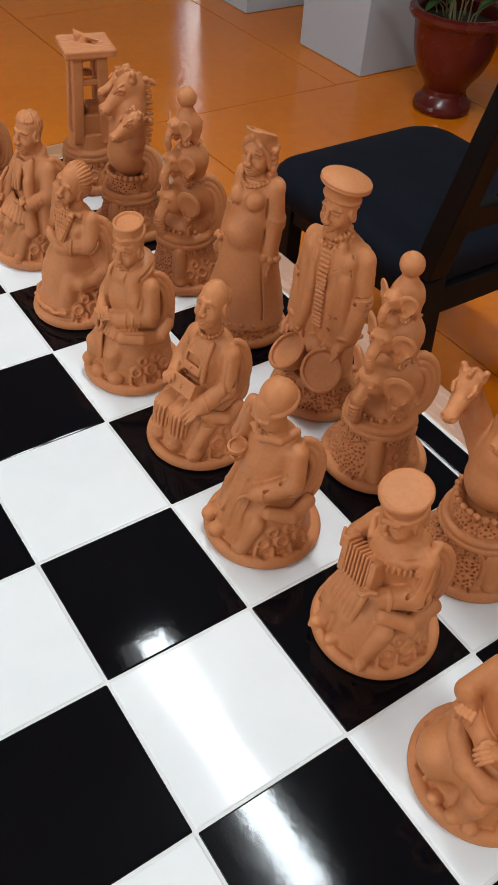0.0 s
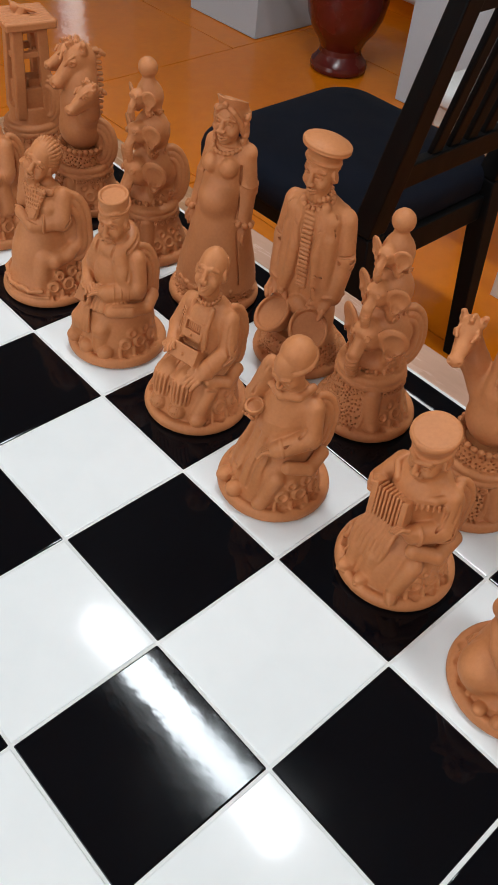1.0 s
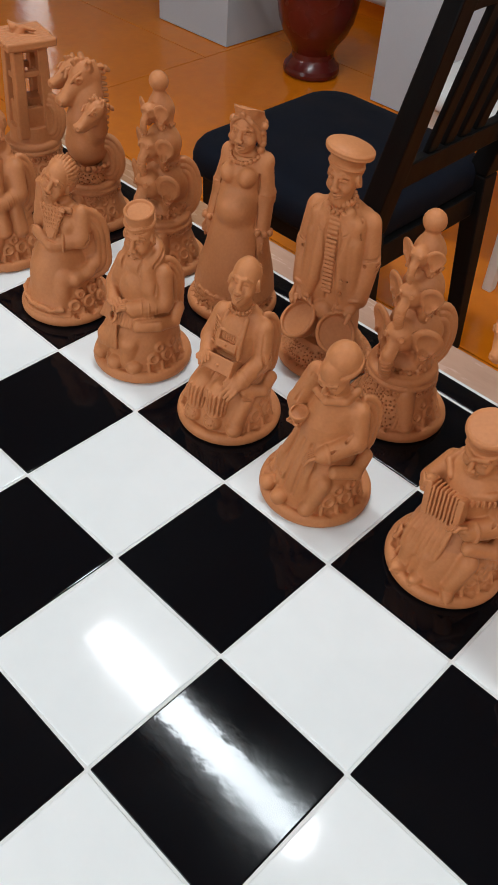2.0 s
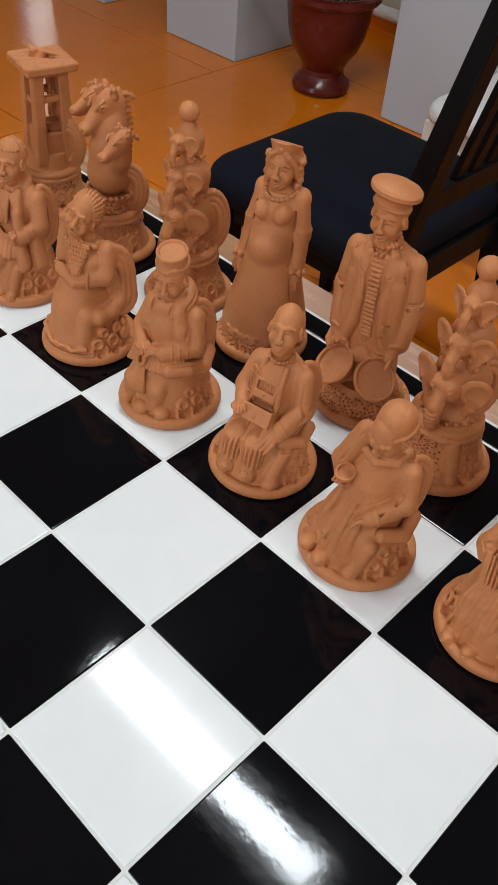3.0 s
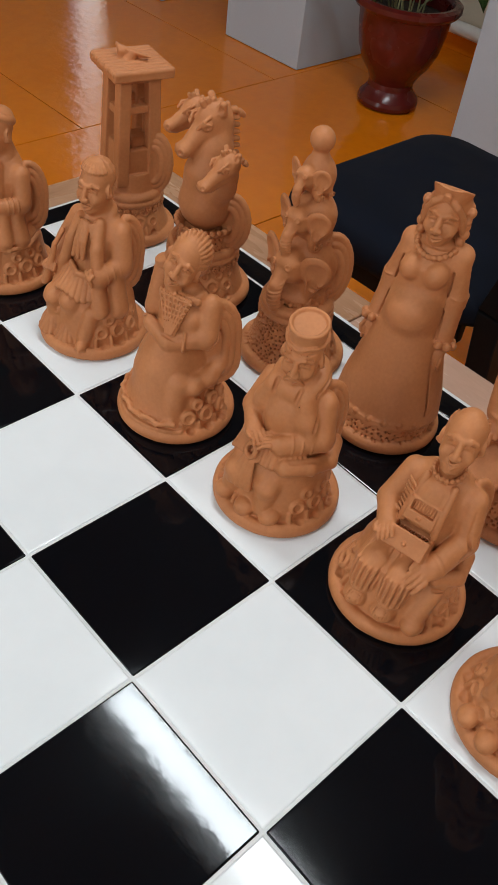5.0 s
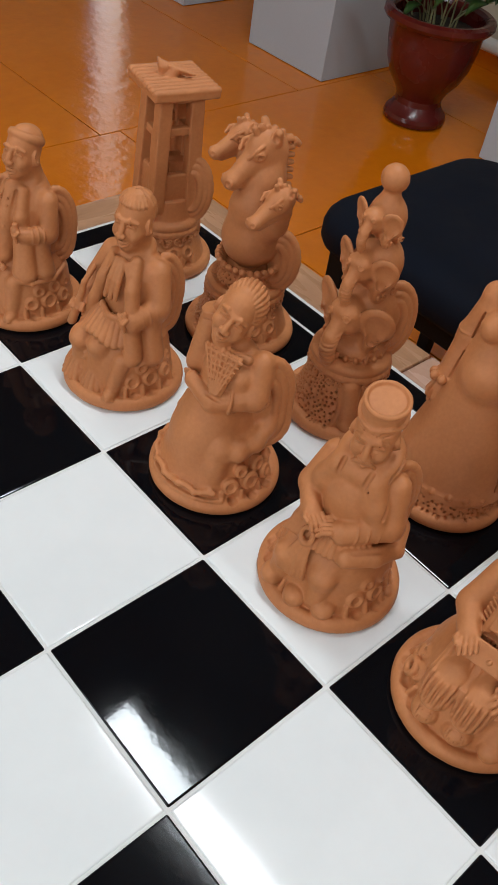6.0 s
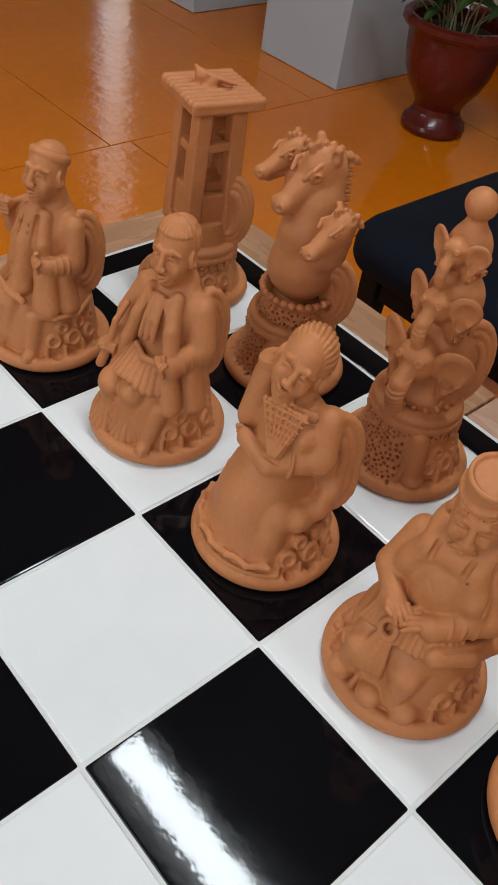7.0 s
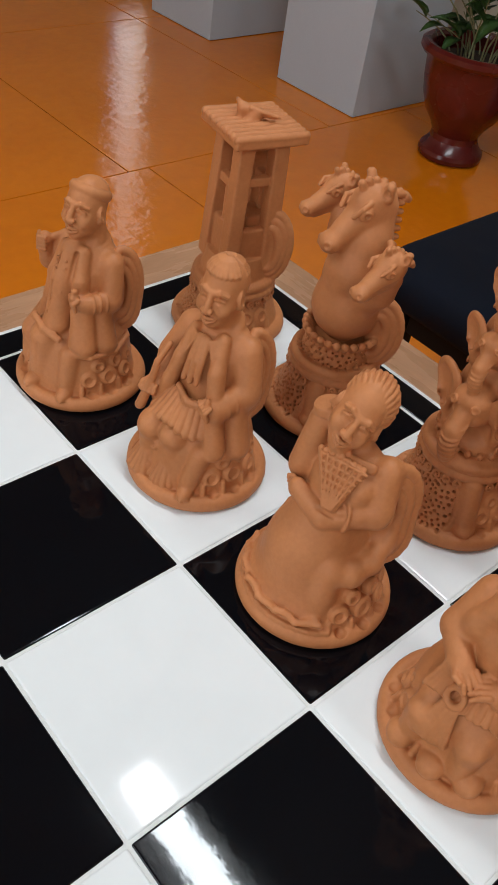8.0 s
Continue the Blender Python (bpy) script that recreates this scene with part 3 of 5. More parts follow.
def head(c, at, rot=(0, 0, 0), s=1.0, ears=True, long=1.0, smile=0.0, neck=True):
    """A simple head that looks along +x; its middle at the place given. Leaves its frame open: pop after the hat."""
    if neck:
        c.limb((at[0] - 4, at[1], at[2] - 8 * s), (at[0] - 11, at[1], at[2] - 36 * s), 12 * s, 17 * s, k=6)
    c.push(at, rot, s)
    c.ball((-2, 0, 4), (18.5, 17.0, 20), k=5)
    c.ball((4.5, 0, -8), (13.5, 14.2, 15.5 * long), k=6)
    c.ball((11.5, 0, -18.0 * long), (5.4, 7.0, 4.8), k=4)
    for sy in (-1, 1):
        # sockets, eyeballs between heavy lids, brows
        c.ball((18.5, sy * 6.9, 1.2), (4.4, 5.0, 3.6), k=2.0, cut=True)
        c.ball((13.0, sy * 6.9, 0.8), (3.4, 4.2, 3.0), k=0.5)
        c.path([(15.6, sy * 2.9, 0.6), (17.2, sy * 6.6, 3.0), (14.2, sy * 11.0, 0.6)], 1.15, k=0.4)
        c.path([(15.4, sy * 3.2, -0.6), (16.2, sy * 6.8, -2.4), (13.8, sy * 10.6, -0.6)], 0.95, k=0.4)
        c.path([(16.4, sy * 2.8, 5.4), (16.4, sy * 7.2, 7.0), (12.2, sy * 13.0, 4.4)], 1.9, 1.3, k=2.0)
        # cheeks, nostrils, the crease beside the mouth
        c.ball((11.0, sy * 9.2, -7.0), (6.4, 5.8, 6.0), k=3.5)
        c.ball((20.6, sy * 3.3, -6.6), (2.9, 2.3, 2.1), k=0.8)
        c.ball((21.6, sy * 2.2, -9.0), (1.5, 1.0, 1.0), k=0.4, cut=True)
        c.path([(19.0, sy * 5.2, -6.4), (17.6, sy * 7.8, -11), (15.2, sy * 8.2, -16)], 0.75, k=1.0, cut=True)
        if ears:
            c.disc((-1.0, sy * 16.8, -1.5), 5.6, 2.4, 1.1, rot=(sy * -76, 0, sy * 20), k=1.0, oval=1.3)
            c.ball((0.4, sy * 19.8, -1.0), (2.8, 2.0, 4.0), k=0.6, cut=True)
            c.ball((0.5, sy * 16.0, -6.5), 2.4, k=2.0)
    c.path([(16.6, 0, 5.0), (19.6, 0, -1.5), (22.0, 0, -6.0)], 2.1, 2.9, k=1.8)
    # lips round a cut mouth
    up = 3.0 * smile
    c.path([(16.4, -5.8, -13.8 + up), (19.6, -2.0, -12.6), (19.9, 0, -13.0), (19.6, 2.0, -12.6), (16.4, 5.8, -13.8 + up)], 1.4, k=0.7)
    c.path([(16.2, -5.0, -15.0 + up), (18.8, 0, -17.0), (16.2, 5.0, -15.0 + up)], 1.6, k=0.7)
    c.path([(17.4, -6.2, -14.2 + up), (20.6, 0, -14.9), (17.4, 6.2, -14.2 + up)], 0.9, k=0.4, cut=True)


def hair(c, n=15, front=55, low=2.0, fringe=False):
    """A cap of hair combed from the crown in strands."""
    c.ball((-4.5, 0, 7.5), (17.2, 17.4, 17.2), k=1.5)
    c.ball((-9, 0, -2), (10.5, 12, 11), k=3)
    for i in range(n):
        a = radians(front + (360 - 2 * front) * i / (n - 1))
        c.path([(-4.5 + 16.8 * math.sin(p) * math.cos(a), 17.0 * math.sin(p) * math.sin(a), 7.5 + 16.8 * math.cos(p)) for p in (0.25, 0.7, 1.15, 1.6, low)], 1.5, 1.8, k=0.5)
    if fringe:
        for i in range(11):
            a = radians(-70 + 14 * i)
            c.path([(-3 + 17.4 * math.sin(p) * math.cos(a), 17.4 * math.sin(p) * math.sin(a), 8.0 + 17.2 * math.cos(p)) for p in (0.2, 0.5, 0.8, 1.05)], 1.7, 2.1, k=0.5)


def creases(c, lines, r=1.1):
    """Cut lines of cloth."""
    for pts in lines:
        c.path(pts, 1.5 * r, k=1.4, cut=True)


def shoe(c, at, yaw=0, s=1.0):
    c.push(at, (0, 0, yaw), s)
    c.ball((4, 0, 5), (13, 7.5, 7), k=1.5)
    c.ball((-5, 0, 8), (8, 7, 9), k=3)
    c.path([(12, -6, 2.2), (17, 0, 2.4), (12, 6, 2.2)], 1.5, k=0.6)
    c.pop()


def set_piece(name, me, i, k, label, yaw=0.0, dx=0.0, dy=0.0):
    ob = new(name, me)
    ob.matrix_world = pose(-(i + 0.5) * S + dx, (k + 0.5) * S + dy, TOP, 0, 0, 180 + yaw)
    return tagged(ob, label, "chess piece", "terracotta chess pieces")


def sitter(c, top=138, shoulders=30, ring_deg=74, lean=0.0):
    """What the seated pawns share: foot, rock, narrow trunk, back pack and pressed rings."""
    foot_ring(c)
    mound(c, [(51, 8), (49, 14), (46, 30), (43, 46), (39, 60), (30, 72)], k=2)
    c.ball((-9, 0, 84), (29, 33, 40), rot=(0, lean, 0), k=8)
    c.ball((-7 + lean * 0.5, 0, 110), (25, 32, 36), rot=(0, lean, 0), k=7)
    c.ball((-8 + lean, 0, top - 14), (21, shoulders + 5, 19), rot=(0, lean, 0), k=7)
    wing(c, (-19, 28, 100), 40, 23, rot=(0, 0, -34))
    ring_cluster(c, ring_deg + 6)
    ring_cluster(c, -52, size=0.9)


def pawn_coat_man():
    """Man in a long open coat with a rolled band round his head."""
    c = Clay(64, 216)
    sitter(c, 142, 29, 74)
    # coat: back and left flap falling to the knee, with a rounded hem
    c.turned((-4, 0, 0), [(31, 74), (30, 100), (28, 124), (18, 144)], oval=1.06, k=4)
    c.path([(14, 12, 140), (22, 17, 118), (27, 22, 90), (30, 25, 64)], 7, 9, k=3)
    c.path([(24, 26, 92), (26, 30, 62)], 10, 11, k=3)
    c.path([(8, 34, 92), (8, 38, 62)], 10, 11, k=4)
    c.path([(38, 24, 55), (26, 38, 53), (4, 46, 54), (-16, 42, 60)], 2.6, k=1.2)
    c.path([(14, -13, 140), (24, -17, 116), (26, -20, 92), (22, -30, 66)], 6, 7, k=3)
    # shirt front with buttons, the flap's edge cut deep beside it
    c.path([(16, 0, 140), (25, -2, 116), (29, -2, 90), (31, -2, 76)], 12, 14, k=3)
    creases(c, [[(21, 10, 142), (33, 12, 116), (38, 14, 92), (42, 15, 62)], [(22, -8, 142), (34, -12, 116), (37, -14, 92)]], 1.4)
    c.path([(27, -3, 141), (37, -5, 116), (42, -5, 84)], 0.9, k=0.6, cut=True)
    for i in range(7):
        c.ball((31 + 1.6 * i - 0.05 * i * i, -5.5, 136 - 7.4 * i), 1.9, k=0.4)
    for i in range(5):
        c.ball((30 + 1.6 * i, 5.5, 136 - 7.0 * i), 1.3, k=0.4)
    # belted tunic hem, the hanging leg in wide breeches, the other foot
    c.path([(40, -24, 74), (45, -6, 70), (42, 12, 66)], 3.2, k=1.2)
    c.limb((16, -12, 68), (35, -10, 58), 16, 15, k=3)
    c.limb((35, -10, 58), (39, -9, 27), 14.5, 12, k=3)
    c.limb((10, -32, 66), (26, -34, 48), 13, 12, k=3)
    c.limb((26, -34, 48), (30, -34, 24), 11.5, 9, k=3)
    creases(c, [[(46, -20, 60), (50, -18, 30)], [(50, -6, 56), (52, -5, 30)], [(40, -27, 52), (42, -27, 22)]], 1.0)
    shoe(c, (42, -11, 10), 4, 1.05)
    c.limb((34, 20, 50), (38, 21, 22), 9.5, 8.5, k=2)
    shoe(c, (40, 22, 10), 24, 0.9)
    # right arm bent up to the bag strap behind, left fist with a small flask
    c.limb((-6, -30, 130), (6, -44, 112), 11.5, 10, k=4)
    c.limb((6, -43, 112), (12, -43, 124), 9, 8, k=2)
    c.ball((13, -43, 132), (8, 7.5, 8.5), k=2)
    for i in range(4):
        c.path([(14, -50, 127 + 3.6 * i), (21, -44, 127 + 3.6 * i), (18, -37, 127 + 3.6 * i)], 2.0, k=0.5)
    c.path([(10, -40, 134), (-2, -32, 138), (-14, -22, 140)], 3.6, k=2)
    c.limb((-6, 30, 130), (0, 39, 101), 12, 11, k=4)
    c.limb((0, 39, 101), (25, 29, 101), 10, 8.5, k=2)
    for i in range(3):
        c.ring((8 + 6 * i, 36 - 2.5 * i, 101), 9.6 - 0.6 * i, 1.2, rot=(0, 90, -22), k=0.6)
    hand(c, (26, 28, 102), (0, -14, -28), 1.05, True)
    c.turned((36, 23, 106), [(4.5, 0), (5, 5), (3, 8), (3.2, 12)], k=0.6)
    c.ring((-1, 0, 145), 14, 3.2, rot=(0, 20, 0), k=1.2)
    head(c, (2, 0, 176), (0, -6, 6), 1.08)
    c.ball((-7, 0, 12), (14.5, 15.5, 11), k=1.5)
    c.ring((-5, 0, 12), 14.6, 4.4, rot=(0, -18, 0), k=0.8)
    c.pop()
    return c.mesh("pawn_coat_man", 1, slim=0.88, lean=(-4, 5))


def pawn_kilt_man():
    """Seated man with cropped hair, an open jacket, a neckcloth and a pleated kilt."""
    c = Clay(64, 212)
    sitter(c, 140, 30, 70)
    c.turned((-4, 0, 0), [(34, 60), (30, 84), (27, 106), (27, 124), (17, 140)], oval=1.1, k=5)
    # jacket: two fronts with edges cut free, notched lapels, a tail over the left hip
    c.path([(12, 15, 138), (22, 20, 116), (27, 27, 86), (28, 32, 54)], 7, 9.5, k=2.5)
    c.path([(12, -15, 138), (22, -20, 116), (25, -27, 92), (22, -34, 70)], 6.5, 7.5, k=2.5)
    c.limb((8, 38, 84), (8, 41, 52), 11, 11, k=4)
    creases(c, [[(22, 9, 138), (31, 13, 114), (38, 20, 84), (41, 27, 52)], [(22, -9, 138), (31, -13, 114), (34, -19, 90)]], 1.5)
    for sy in (-1, 1):
        c.block((19, sy * 15, 131), (3.0, 6.5, 11), 1.5, rot=(sy * 18, -22, sy * 26), k=1.0)
        c.path([(24, sy * 20, 131), (25, sy * 14, 127)], 0.9, k=0.5, cut=True)
    c.ring((-5, 0, 141), 17, 4.2, rot=(0, 20, 0), k=1.5)
    # neckcloth in long folds over the shirt
    for y0, y1, r in ((-4, -9, 4.2), (0, -2, 4.6), (4, 5, 4.0)):
        c.path([(20, y0, 138), (28, y0 * 1.4, 122), (30, y1, 104)], r, r * 0.7, k=0.8)
    c.path([(28, -14, 92), (36, 2, 88), (30, 22, 86)], 3.0, k=1.2)
    # kilt: a fan of flat pleats
    for i in range(11):
        u = i / 10
        a = -58 + 92 * u
        c.limb(on_side(33, a, 87), on_side(45 - 5 * abs(u - 0.4), a * 0.98, 68 - 3 * math.sin(u * 9)), 3.4, 4.4, k=0.5)
    # bare knees, shins and fringed gaiters
    for y0, y1, z1 in ((-15, -25, 54), (4, -2, 56)):
        c.limb((14, y0, 64), (33, y1, z1), 14, 13, k=3)
        c.ball((37, y1, z1), (12.5, 12.5, 12), k=3)
        c.limb((34, y1, z1), (37, y1, 30), 12.5, 8, k=3)
        c.push((36, y1, 29), (0, 0, y1 * 0.7))
        for i in range(7):
            a = radians(-66 + 132 * i / 6)
            c.limb((3.5 * math.cos(a), 4 * math.sin(a), 9), (16 * math.cos(a), 15 * math.sin(a), -15), 1.9, 3.2, k=0.4)
        c.pop()
    c.limb((33, 24, 48), (40, 21, 22), 9, 8.5, k=2)
    shoe(c, (41, 21, 11), 18, 0.92)
    # right arm hanging to a club, left fist before the belly
    c.limb((-5, -31, 127), (4, -44, 100), 13.5, 12.5, k=6)
    c.limb((4, -44, 100), (22, -42, 82), 11, 9, k=3)
    hand(c, (22, -43, 82), (0, 25, 8), 1.05, True)
    c.path([(30, -40, 104), (32, -43, 84), (31, -45, 60)], 3.2, 5.0, k=0.8)
    c.path([(20, -36, 118), (30, -40, 104)], 3.2, k=1.2)
    c.limb((-6, 31, 127), (0, 41, 98), 14, 13.5, k=6)
    c.limb((0, 41, 98), (28, 30, 88), 12, 9.5, k=3)
    for i in range(3):
        c.ring((7 + 7 * i, 40 - 3 * i, 96 - 3 * i), 9.8 - 0.6 * i, 1.2, rot=(0, 100, -22), k=0.6)
    hand(c, (28, 30, 89), (0, -8, -30), 1.1, True)
    c.ball((37, 25, 98), (3, 3, 4), k=1)
    head(c, (2, -1, 173), (0, 2, 4), 1.1, long=1.05)
    hair(c, 13, front=98, low=1.8, fringe=True)
    c.pop()
    return c.mesh("pawn_kilt_man", 2, slim=0.87, lean=(-13, -1))


def pawn_dress_woman():
    """Seated woman in a long dress, head tipped aside, a netted fan at her breast."""
    c = Clay(64, 212)
    foot_ring(c)
    c.turned((2, -2, 0), [(54, 8), (52, 16), (46, 28), (41, 46), (36, 66), (31, 86), (28, 106), (27, 124), (17, 142)], k=3)
    c.ball((18, -6, 62), (28, 32, 46), k=8)
    c.ball((-5, 0, 124), (20, 31, 22), k=6)
    wing(c, (-14, 34, 92), 44, 29, rot=(0, 0, -36), thick=8)
    ring_cluster(c, 82, z=18, r=51)
    # flounced hem, the long lap fold, the knee under it
    c.path([on_side(54 + 1.2 * math.sin(a * 0.35), a, 22 + 1.5 * math.sin(a * 0.2)) for a in range(-80, 46, 6)], 2.4, k=2.0)
    c.path([on_side(55, a, 14.5) for a in range(-80, 50, 8)], 2.0, k=1.5)
    creases(c, [[on_side(54, a, 18) for a in range(-80, 46, 8)]], 1.0)
    c.path([(-22, 40, 72), (0, 41, 62), (18, 36, 58), (28, 24, 60)], 7.5, 7.5, k=6)
    c.path([(28, 24, 60), (31, 24, 40), (35, 25, 22)], 7.5, 7, k=7)
    creases(c, [[(-16, 50, 58), (4, 52, 52), (26, 44, 48)]], 1.4)
    c.path([(26, -30, 88), (30, -32, 76), (32, -30, 66)], 3.4, 2.2, k=1.5)
    c.ball((14, 0, 96), (17, 21, 17), k=7)
    # arms: the right one raised beside the cheek, the left folded under the breast
    c.limb((-4, -26, 132), (12, -36, 114), 11, 10, k=4)
    c.limb((8, -37, 112), (6, -33, 152), 14, 11.5, k=4)
    c.disc((6, -32, 163), 11.5, 3.5, 1.4, rot=(10, 6, 0), k=1.5)
    c.limb((-6, 29, 132), (2, 37, 106), 13.5, 13, k=5)
    c.limb((2, 37, 106), (31, 6, 99), 12, 10, k=3)
    c.limb((33, 4, 99), (30, -26, 106), 8.5, 7.5, k=2)
    hand(c, (31, -20, 104), (70, 0, -110), 0.95)
    c.ball((10, 20, 121), (13, 12, 12), k=6)
    creases(c, [[(22, 34, 110), (34, 16, 106), (38, 0, 108)], [(-6, 46, 112), (6, 50, 100), (18, 40, 92)], [(14, 12, 86), (30, 14, 84), (36, 0, 84)]], 1.3)
    c.ring((20, 18, 102), 11.5, 1.8, rot=(0, 90, -46), k=0.8)
    # netted fan: widest above, narrowing to the crook of the arm
    c.push((24, 3, 128), (0, 74, 8))
    for i in range(9):
        y = -21 + 5.0 * i
        c.limb((-16, y * 0.95, 3.0), (20, y * 0.22 + 4, 4.0), 3.0, 2.2, k=0.8)
    for j in range(7):
        x = -15 + 5.2 * j
        w = 20.5 - 0.44 * (x + 15)
        c.limb((x, -w + 2, 6.4), (x, w + 2, 6.4), 1.2, k=0.4)
    for i in range(7):
        y = -19 + 6.2 * i
        c.limb((-16, y, 6.6), (20, y * 0.22 + 3, 7.2), 1.2, k=0.4)
    c.pop()
    # neck scarf and head tipped over to her right
    c.limb((-4, 0, 138), (0, -4, 158), 10, 9.5, k=4)
    c.path([(8, 22, 140), (16, 8, 142), (18, -12, 144)], 4.2, k=1.5)
    head(c, (5, -5, 171), (-24, -6, 22), 1.12, long=1.05, neck=False, smile=0.3)
    # thick combed hair swept back to her left
    c.ball((-8, 2, 7), (16.5, 18, 18.5), k=1.2)
    c.ball((-12, 8, 2), (13, 14, 15), k=3)
    for i in range(15):
        a = radians(-95 + 13.5 * i)
        c.path([(-8 + 18 * math.cos(p), 2 + 18.5 * math.sin(p) * math.sin(a), 7 + 19 * math.sin(p) * math.cos(a)) for p in (0.75, 1.1, 1.5, 1.9, 2.3, 2.7)], 1.9, k=0.4)
    c.pop()
    return c.mesh("pawn_dress_woman", 3, slim=0.84, lean=(-11, 0))


def pawn_hat_man():
    """Seated bearded man in a flat-topped hat and a hooded cloak, hands folded over a tasselled belt."""
    c = Clay(64, 214)
    sitter(c, 138, 31, 74)
    c.turned((-3, 0, 0), [(40, 40), (36, 64), (32, 90), (29, 118), (18, 140)], oval=1.1, k=5)
    c.ball((17, 0, 108), (15, 22, 26), k=5)
    # hood rolled round the neck, cloak edges cut free of the chest
    c.ring((-3, 0, 144), 19, 11, rot=(0, 22, 0), k=4)
    c.path([(14, 18, 136), (16, 26, 116), (14, 34, 96)], 11, 10, k=5)
    c.path([(14, -18, 136), (14, -27, 116), (12, -36, 98)], 11, 10, k=5)
    creases(c, [[(20, 14, 146), (28, 12, 128), (31, 20, 104)], [(20, -14, 146), (28, -14, 128), (30, -22, 104)], [(-10, 32, 148), (10, 36, 134), (20, 38, 112)], [(-20, 26, 154), (4, 30, 144), (22, 18, 132)]], 1.5)
    creases(c, [[(30, -12, 126), (35, 4, 112), (34, 18, 100)]], 1.5)
    # cloak swept over the left thigh
    c.path([(36, 22, 72), (18, 40, 72), (-4, 48, 70), (-26, 42, 76)], 8, 7, k=2.5)
    creases(c, [[(42, 20, 64), (22, 46, 62), (0, 54, 60), (-22, 50, 66)], [(36, 28, 80), (16, 46, 80), (-8, 50, 80)]], 1.4)
    # belt of small pleats, buckle ring and tassel
    for i in range(13):
        a = -30 + 7.5 * i
        c.limb(on_side(37, a, 83), on_side(42, a, 69), 2.2, 2.8, k=1.2)
    c.ring((45, -14, 78), 6.5, 2.3, rot=(0, 80, -18), k=0.8)
    for i in range(6):
        c.limb((45 - abs(i - 2.5), -18 + 1.8 * i, 72), (48 - 0.6 * abs(i - 2.5), -24 + 4.0 * i, 38), 1.8, 2.7, k=0.4)
    for i in range(5):
        c.limb((36, -32 + 3 * i, 92), (39, -35 + 3.4 * i, 70), 1.9, 2.6, k=0.8)
    # arms meet before the belly
    c.limb((-4, -32, 126), (10, -42, 98), 12.5, 11.5, k=4)
    c.limb((10, -41, 98), (33, -24, 92), 11.5, 9.5, k=3)
    hand(c, (33, -24, 94), (10, 10, 55), 1.1)
    c.limb((-5, 32, 126), (4, 43, 96), 13, 12, k=4)
    c.limb((4, 42, 96), (34, 12, 90), 12.5, 10, k=3)
    hand(c, (34, 11, 92), (-8, 6, -62), 1.15)
    for i in range(3):
        c.ring((14 + 7 * i, 34 - 7 * i, 94 - i), 10.4 - 0.6 * i, 1.2, rot=(0, 90, -46), k=0.6)
    # knees and round-toed shoes
    c.limb((20, -22, 62), (38, -22, 46), 13, 11.5, k=4)
    c.limb((20, 12, 60), (40, 10, 46), 12, 11, k=4)
    c.limb((38, -26, 46), (40, -27, 22), 9.5, 8, k=3)
    c.limb((40, 12, 46), (43, 10, 22), 9.5, 8.5, k=3)
    for x, y in ((42, -30), (48, -4), (43, 20)):
        c.ball((x, y, 18), (11, 10, 9), k=1.2)
    head(c, (5, 0, 172), (0, 8, 12), 1.12, long=1.08)
    # moustache and beard
    for sy in (-1, 1):
        c.path([(19.6, sy * 1.2, -11), (18.2, sy * 6, -13.5), (14.5, sy * 9.4, -19)], 1.9, 1.2, k=0.5)
    for i in range(9):
        y = -10 + 2.5 * i
        c.limb((14.5 - abs(y) * 0.35, y, -19), (15.5 - abs(y) * 0.3, y * 0.7, -27 + abs(y) * 0.5), 1.8, 1.1, k=0.4)
    # hat: a drum with a sunk top, a wavy raised band and a notch in front
    c.push((-4, 0, 14), (0, 2, 0))
    c.turned((0, 0, 0), [(17.0, -6), (16.4, 1), (16.8, 6), (17.6, 11), (18.0, 13)], k=0.8)
    c.path([on_side(17.8, a, 1.5 + 1.5 * math.sin(radians(a * 3 + 40)) - 3.0 * math.exp(-(a / 22) ** 2)) for a in range(-180, 181, 12)], 1.7, k=0.6)
    c.disc((0, 0, 14.5), 14.6, 2.6, 1, k=0.5, cut=True)
    c.ring((0, 0, 12.6), 16.4, 1.8, k=0.6)
    c.path([on_side(18.2, a, -3.5) for a in range(-170, 175, 14)], 0.8, k=0.4, cut=True)
    c.pop()
    c.pop()
    return c.mesh("pawn_hat_man", 4, slim=0.84, lean=(-3, 3))


